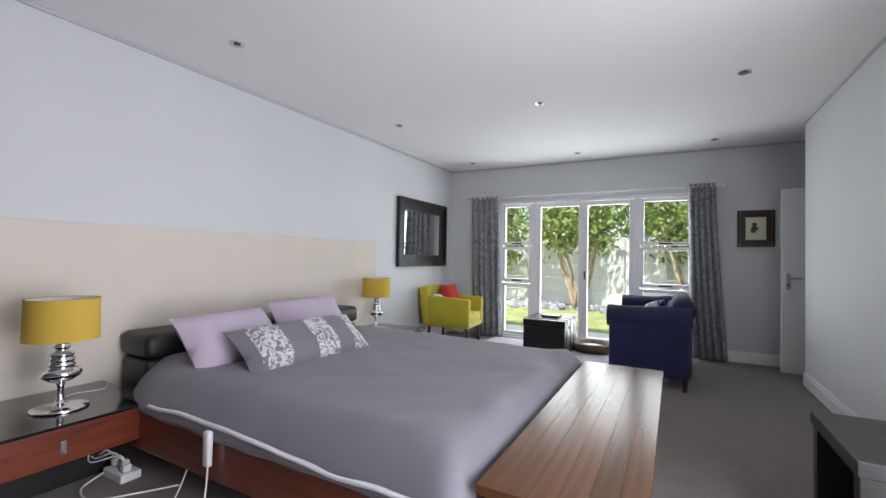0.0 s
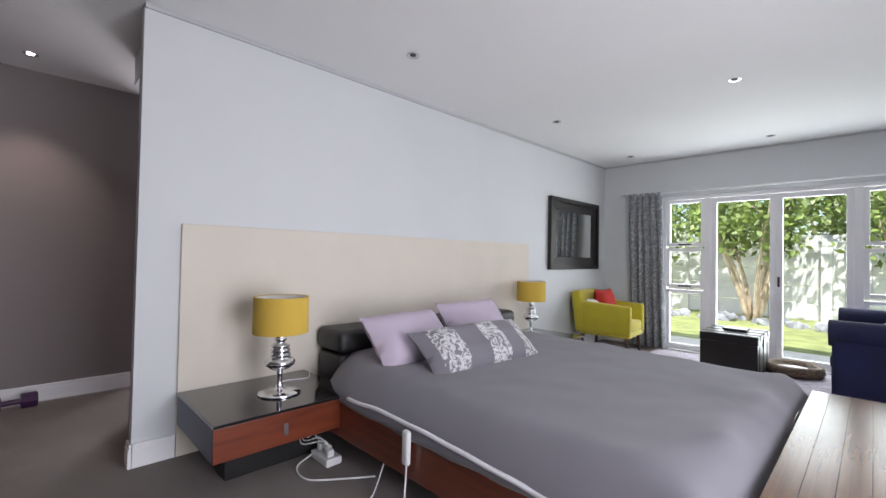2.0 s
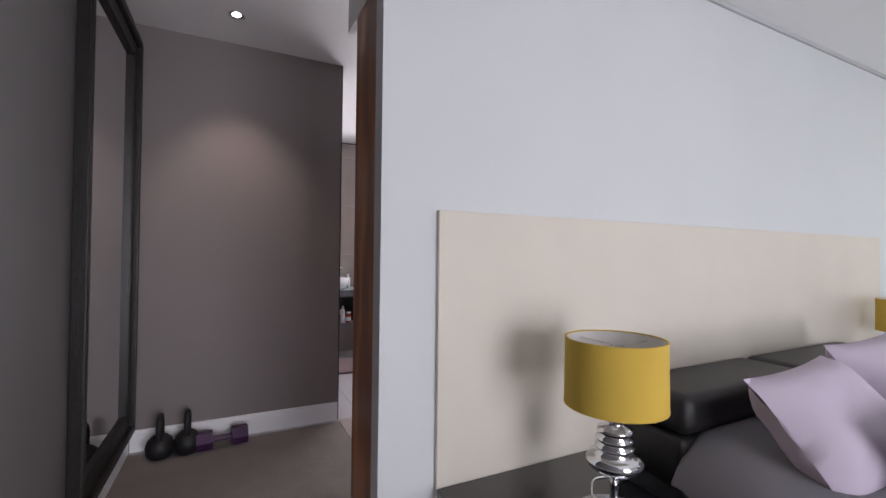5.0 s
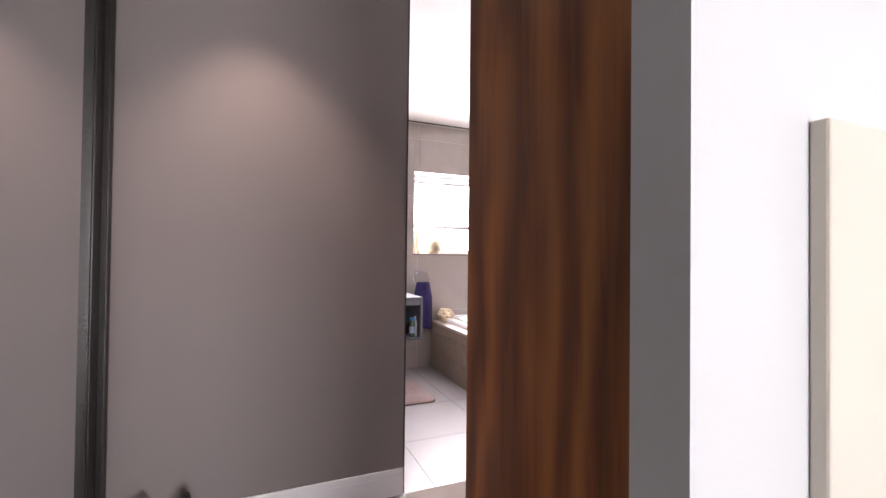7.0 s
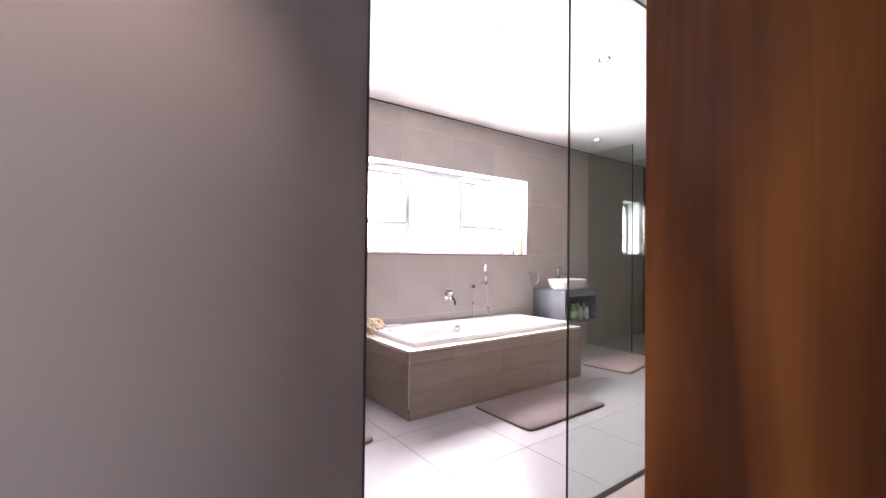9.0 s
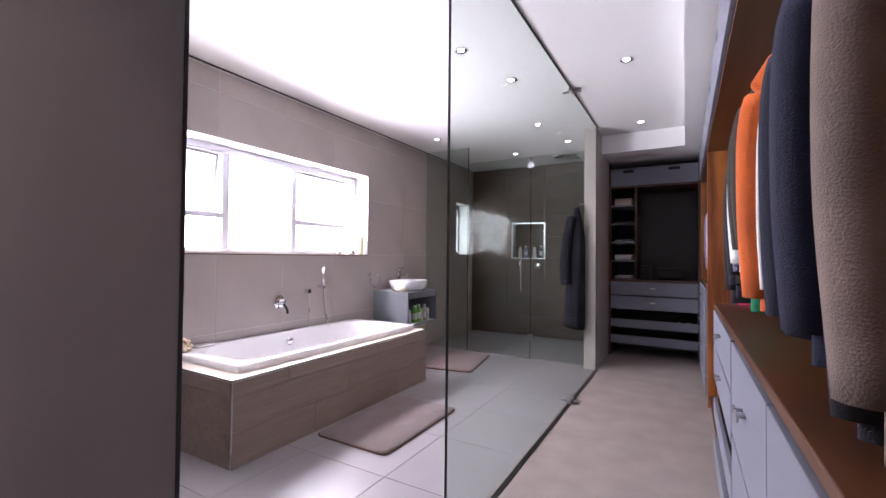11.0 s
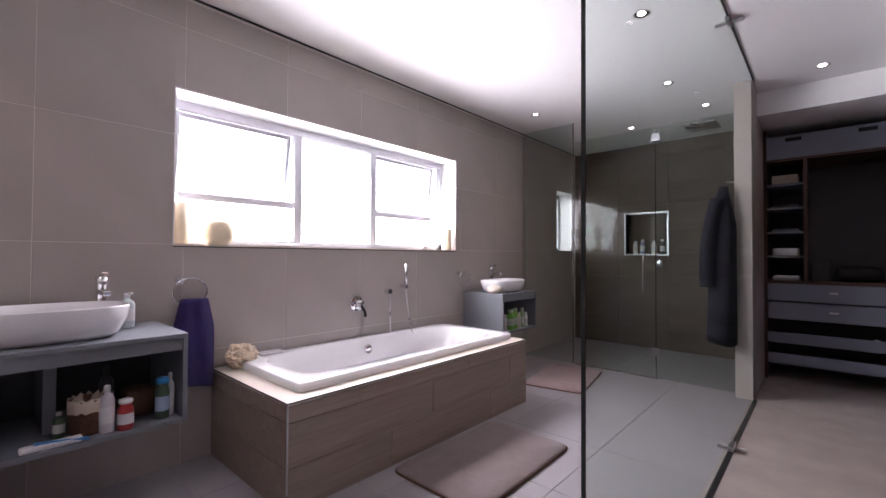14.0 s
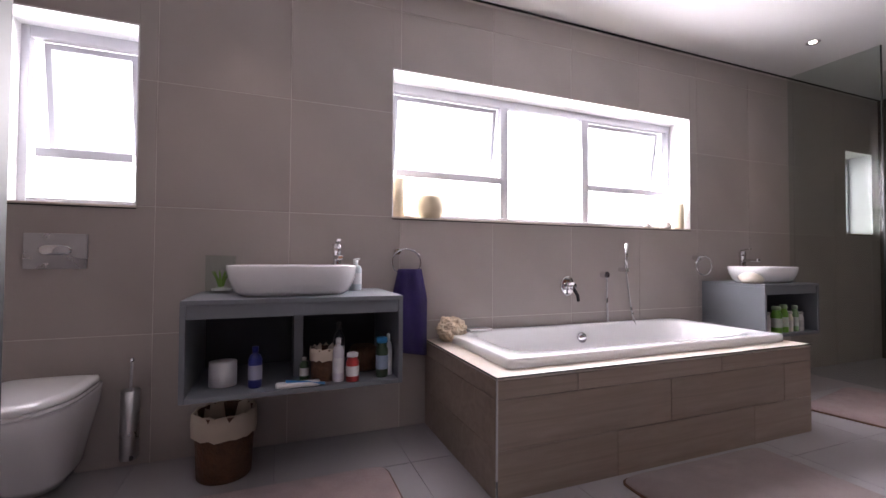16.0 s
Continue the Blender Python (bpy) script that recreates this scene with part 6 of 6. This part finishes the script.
bd = thing("stone_border", "low border of grey stones along the bed", "stone border", (2, 10.6, -0.06))
rng = random.Random(4)
bmst = bmesh.new()
bmesh.ops.create_icosphere(bmst, subdivisions=1, radius=0.13)
for v in bmst.verts:
    v.co *= 1 + 0.3 * noise.noise(v.co * 9)
stone_me = bpy.data.meshes.new("stone")
bmst.to_mesh(stone_me)
bmst.free()
stone_me.materials.append(mat("grey_stone", (0.30, 0.31, 0.34), 0.9, 0, 0.2, 10, piece=0.3))
for k in range(120):
    ob = new("stone", stone_me)
    ob.parent = bd
    ob.matrix_basis = pose(rng.uniform(-5, 6), rng.uniform(-0.4, 0.5), rng.uniform(0.0, 0.06), rng.uniform(0, 90), 0, rng.uniform(0, 360)) @ Matrix.Diagonal((rng.uniform(0.7, 1.6), 1, 0.6, 1))


def shrub(x, y, height, spread, seed, stems, leaves, low):
    rng = random.Random(seed)
    t = thing("garden_shrub", "tall leafy shrub with several pale stems", "shrub", (x, y, -0.06), group="garden shrubs", local=True)
    tips = []
    for k in range(stems):
        an = rng.uniform(0, 6.28)
        r = spread * rng.uniform(0.25, 0.85)
        p = [(0.1 * math.cos(an), 0.1 * math.sin(an), 0), (0.35 * r * math.cos(an), 0.3 * r * math.sin(an), height * 0.3), (0.7 * r * math.cos(an + 0.2), 0.6 * r * math.sin(an), height * 0.62), (r * math.cos(an + 0.3), 0.8 * r * math.sin(an), height * 0.95)]
        line = bend(p, 5)
        part("stem", tube(line, 0.055, 7, 0.25), M_BARK, t, "", True)
        tips.append(line)
        for q in range(3):
            a0 = line[rng.randrange(6, len(line) - 2)]
            b0 = a0 + Vector((rng.uniform(-0.6, 0.6), rng.uniform(-0.5, 0.5), rng.uniform(0.3, 0.8)))
            part("branch", tube([a0, (a0 + b0) / 2 + Vector((0, 0, 0.08)), b0], 0.02, 5, 0.3), M_BARK, t)
            tips.append([a0, b0])
    verts, faces = [], []
    clumps = []
    for line in tips:
        for p in line:
            if p[2] > low:
                clumps.append(Vector(p))
    for k in range(leaves):
        c = rng.choice(clumps)
        d = Vector((rng.gauss(0, 0.26), rng.gauss(0, 0.26), rng.gauss(0, 0.22)))
        p = c + d
        u = Vector((rng.uniform(-1, 1), rng.uniform(-1, 1), rng.uniform(-1, 1))).normalized()
        w = u.cross(Vector((rng.uniform(-1, 1), rng.uniform(-1, 1), rng.uniform(-1, 1)))).normalized()
        s_ = rng.uniform(0.04, 0.075)
        n = len(verts)
        verts += [p - u * s_ * 1.5, p + w * s_ * 0.7, p + u * s_ * 1.5, p - w * s_ * 0.7 + Vector((0, 0, 0.01))]
        faces.append((n, n + 1, n + 2, n + 3))
    me = bpy.data.meshes.new("crown")
    me.from_pydata(verts, [], faces)
    me.materials.append(M_LEAF)
    ob = new("crown", me)
    ob.parent = t


shrub(1.1, 10.9, 3.2, 1.5, 1, 10, 2700, 1.6)
shrub(3.6, 11.3, 3.4, 1.6, 2, 9, 2700, 1.6)
shrub(-1.6, 11.0, 3.2, 1.7, 3, 8, 4000, 1.2)
shrub(-4.2, 11.5, 3.2, 1.7, 6, 6, 5000, 0.7)
shrub(2.4, 13.6, 4.4, 2.2, 4, 8, 3800, 2.0)
shrub(5.6, 12.8, 4.2, 2.0, 5, 7, 5000, 1.4)
shrub(-0.4, 13.8, 4.4, 2.2, 7, 7, 3800, 2.0)

# ---- tiles: pieces last ----
def tile_wall(parent, x, us, vs, holes, material, y_plane=None):
    for u0, u1 in zip(us, us[1:]):
        for v0, v1 in zip(vs, vs[1:]):
            rects = [(u0 + 0.0015, u1 - 0.0015, v0 + 0.0015, v1 - 0.0015)]
            for h in holes:
                rects = minus(rects, h)
            for a_, b_, c_, d_ in rects:
                if y_plane is None:
                    piece("tile", (0.012, b_ - a_, d_ - c_), (x - 0.006, (a_ + b_) / 2, (c_ + d_) / 2), material, parent, 0.001)
                else:
                    piece("tile", (b_ - a_, 0.012, d_ - c_), ((a_ + b_) / 2, y_plane + 0.006, (c_ + d_) / 2), material, parent, 0.001)


HOLES = [(1.0, 3.42, 1.225, 2.10), (-0.78, -0.25, 1.225, 2.10), (5.52, 5.98, 1.25, 2.06)]
us = [-1.45, -1.40] + [-0.785 + 0.612 * k for k in range(12)]
us = [u for u in us if u < 6.05] + [6.105]
vs = [0.0, 0.612, 1.224, 1.836, 2.448, H - 0.02]
tile_wall(bpy.data.objects["wall_bath_window"], WX, us, vs, HOLES, M_TILE)
tile_wall(bpy.data.objects["wall_shower_back"], 0, [WX, -3.13, -2.52, -1.91, -1.622], [0.0, 0.306, 0.612, 0.918, 1.224, 1.53, 1.836, 2.142, 2.448, H - 0.005], [(-3.03, -2.52, 1.20, 1.74)], M_BROWN, 6.098)
fl = bpy.data.objects["floor_bathroom"]
xs = [WX, -3.30, -2.69, -2.08, -1.488]
ysf = [-1.45 + 0.61 * k for k in range(13)] + [6.11]
for a_, b_ in zip(xs, xs[1:]):
    for c_, d_ in zip(ysf, ysf[1:]):
        if d_ - c_ > 0.02:
            piece("tile", (b_ - a_ - 0.003, d_ - c_ - 0.003, 0.008), ((a_ + b_) / 2, (c_ + d_) / 2, 0.0), M_FTILE, fl, 0.0006)
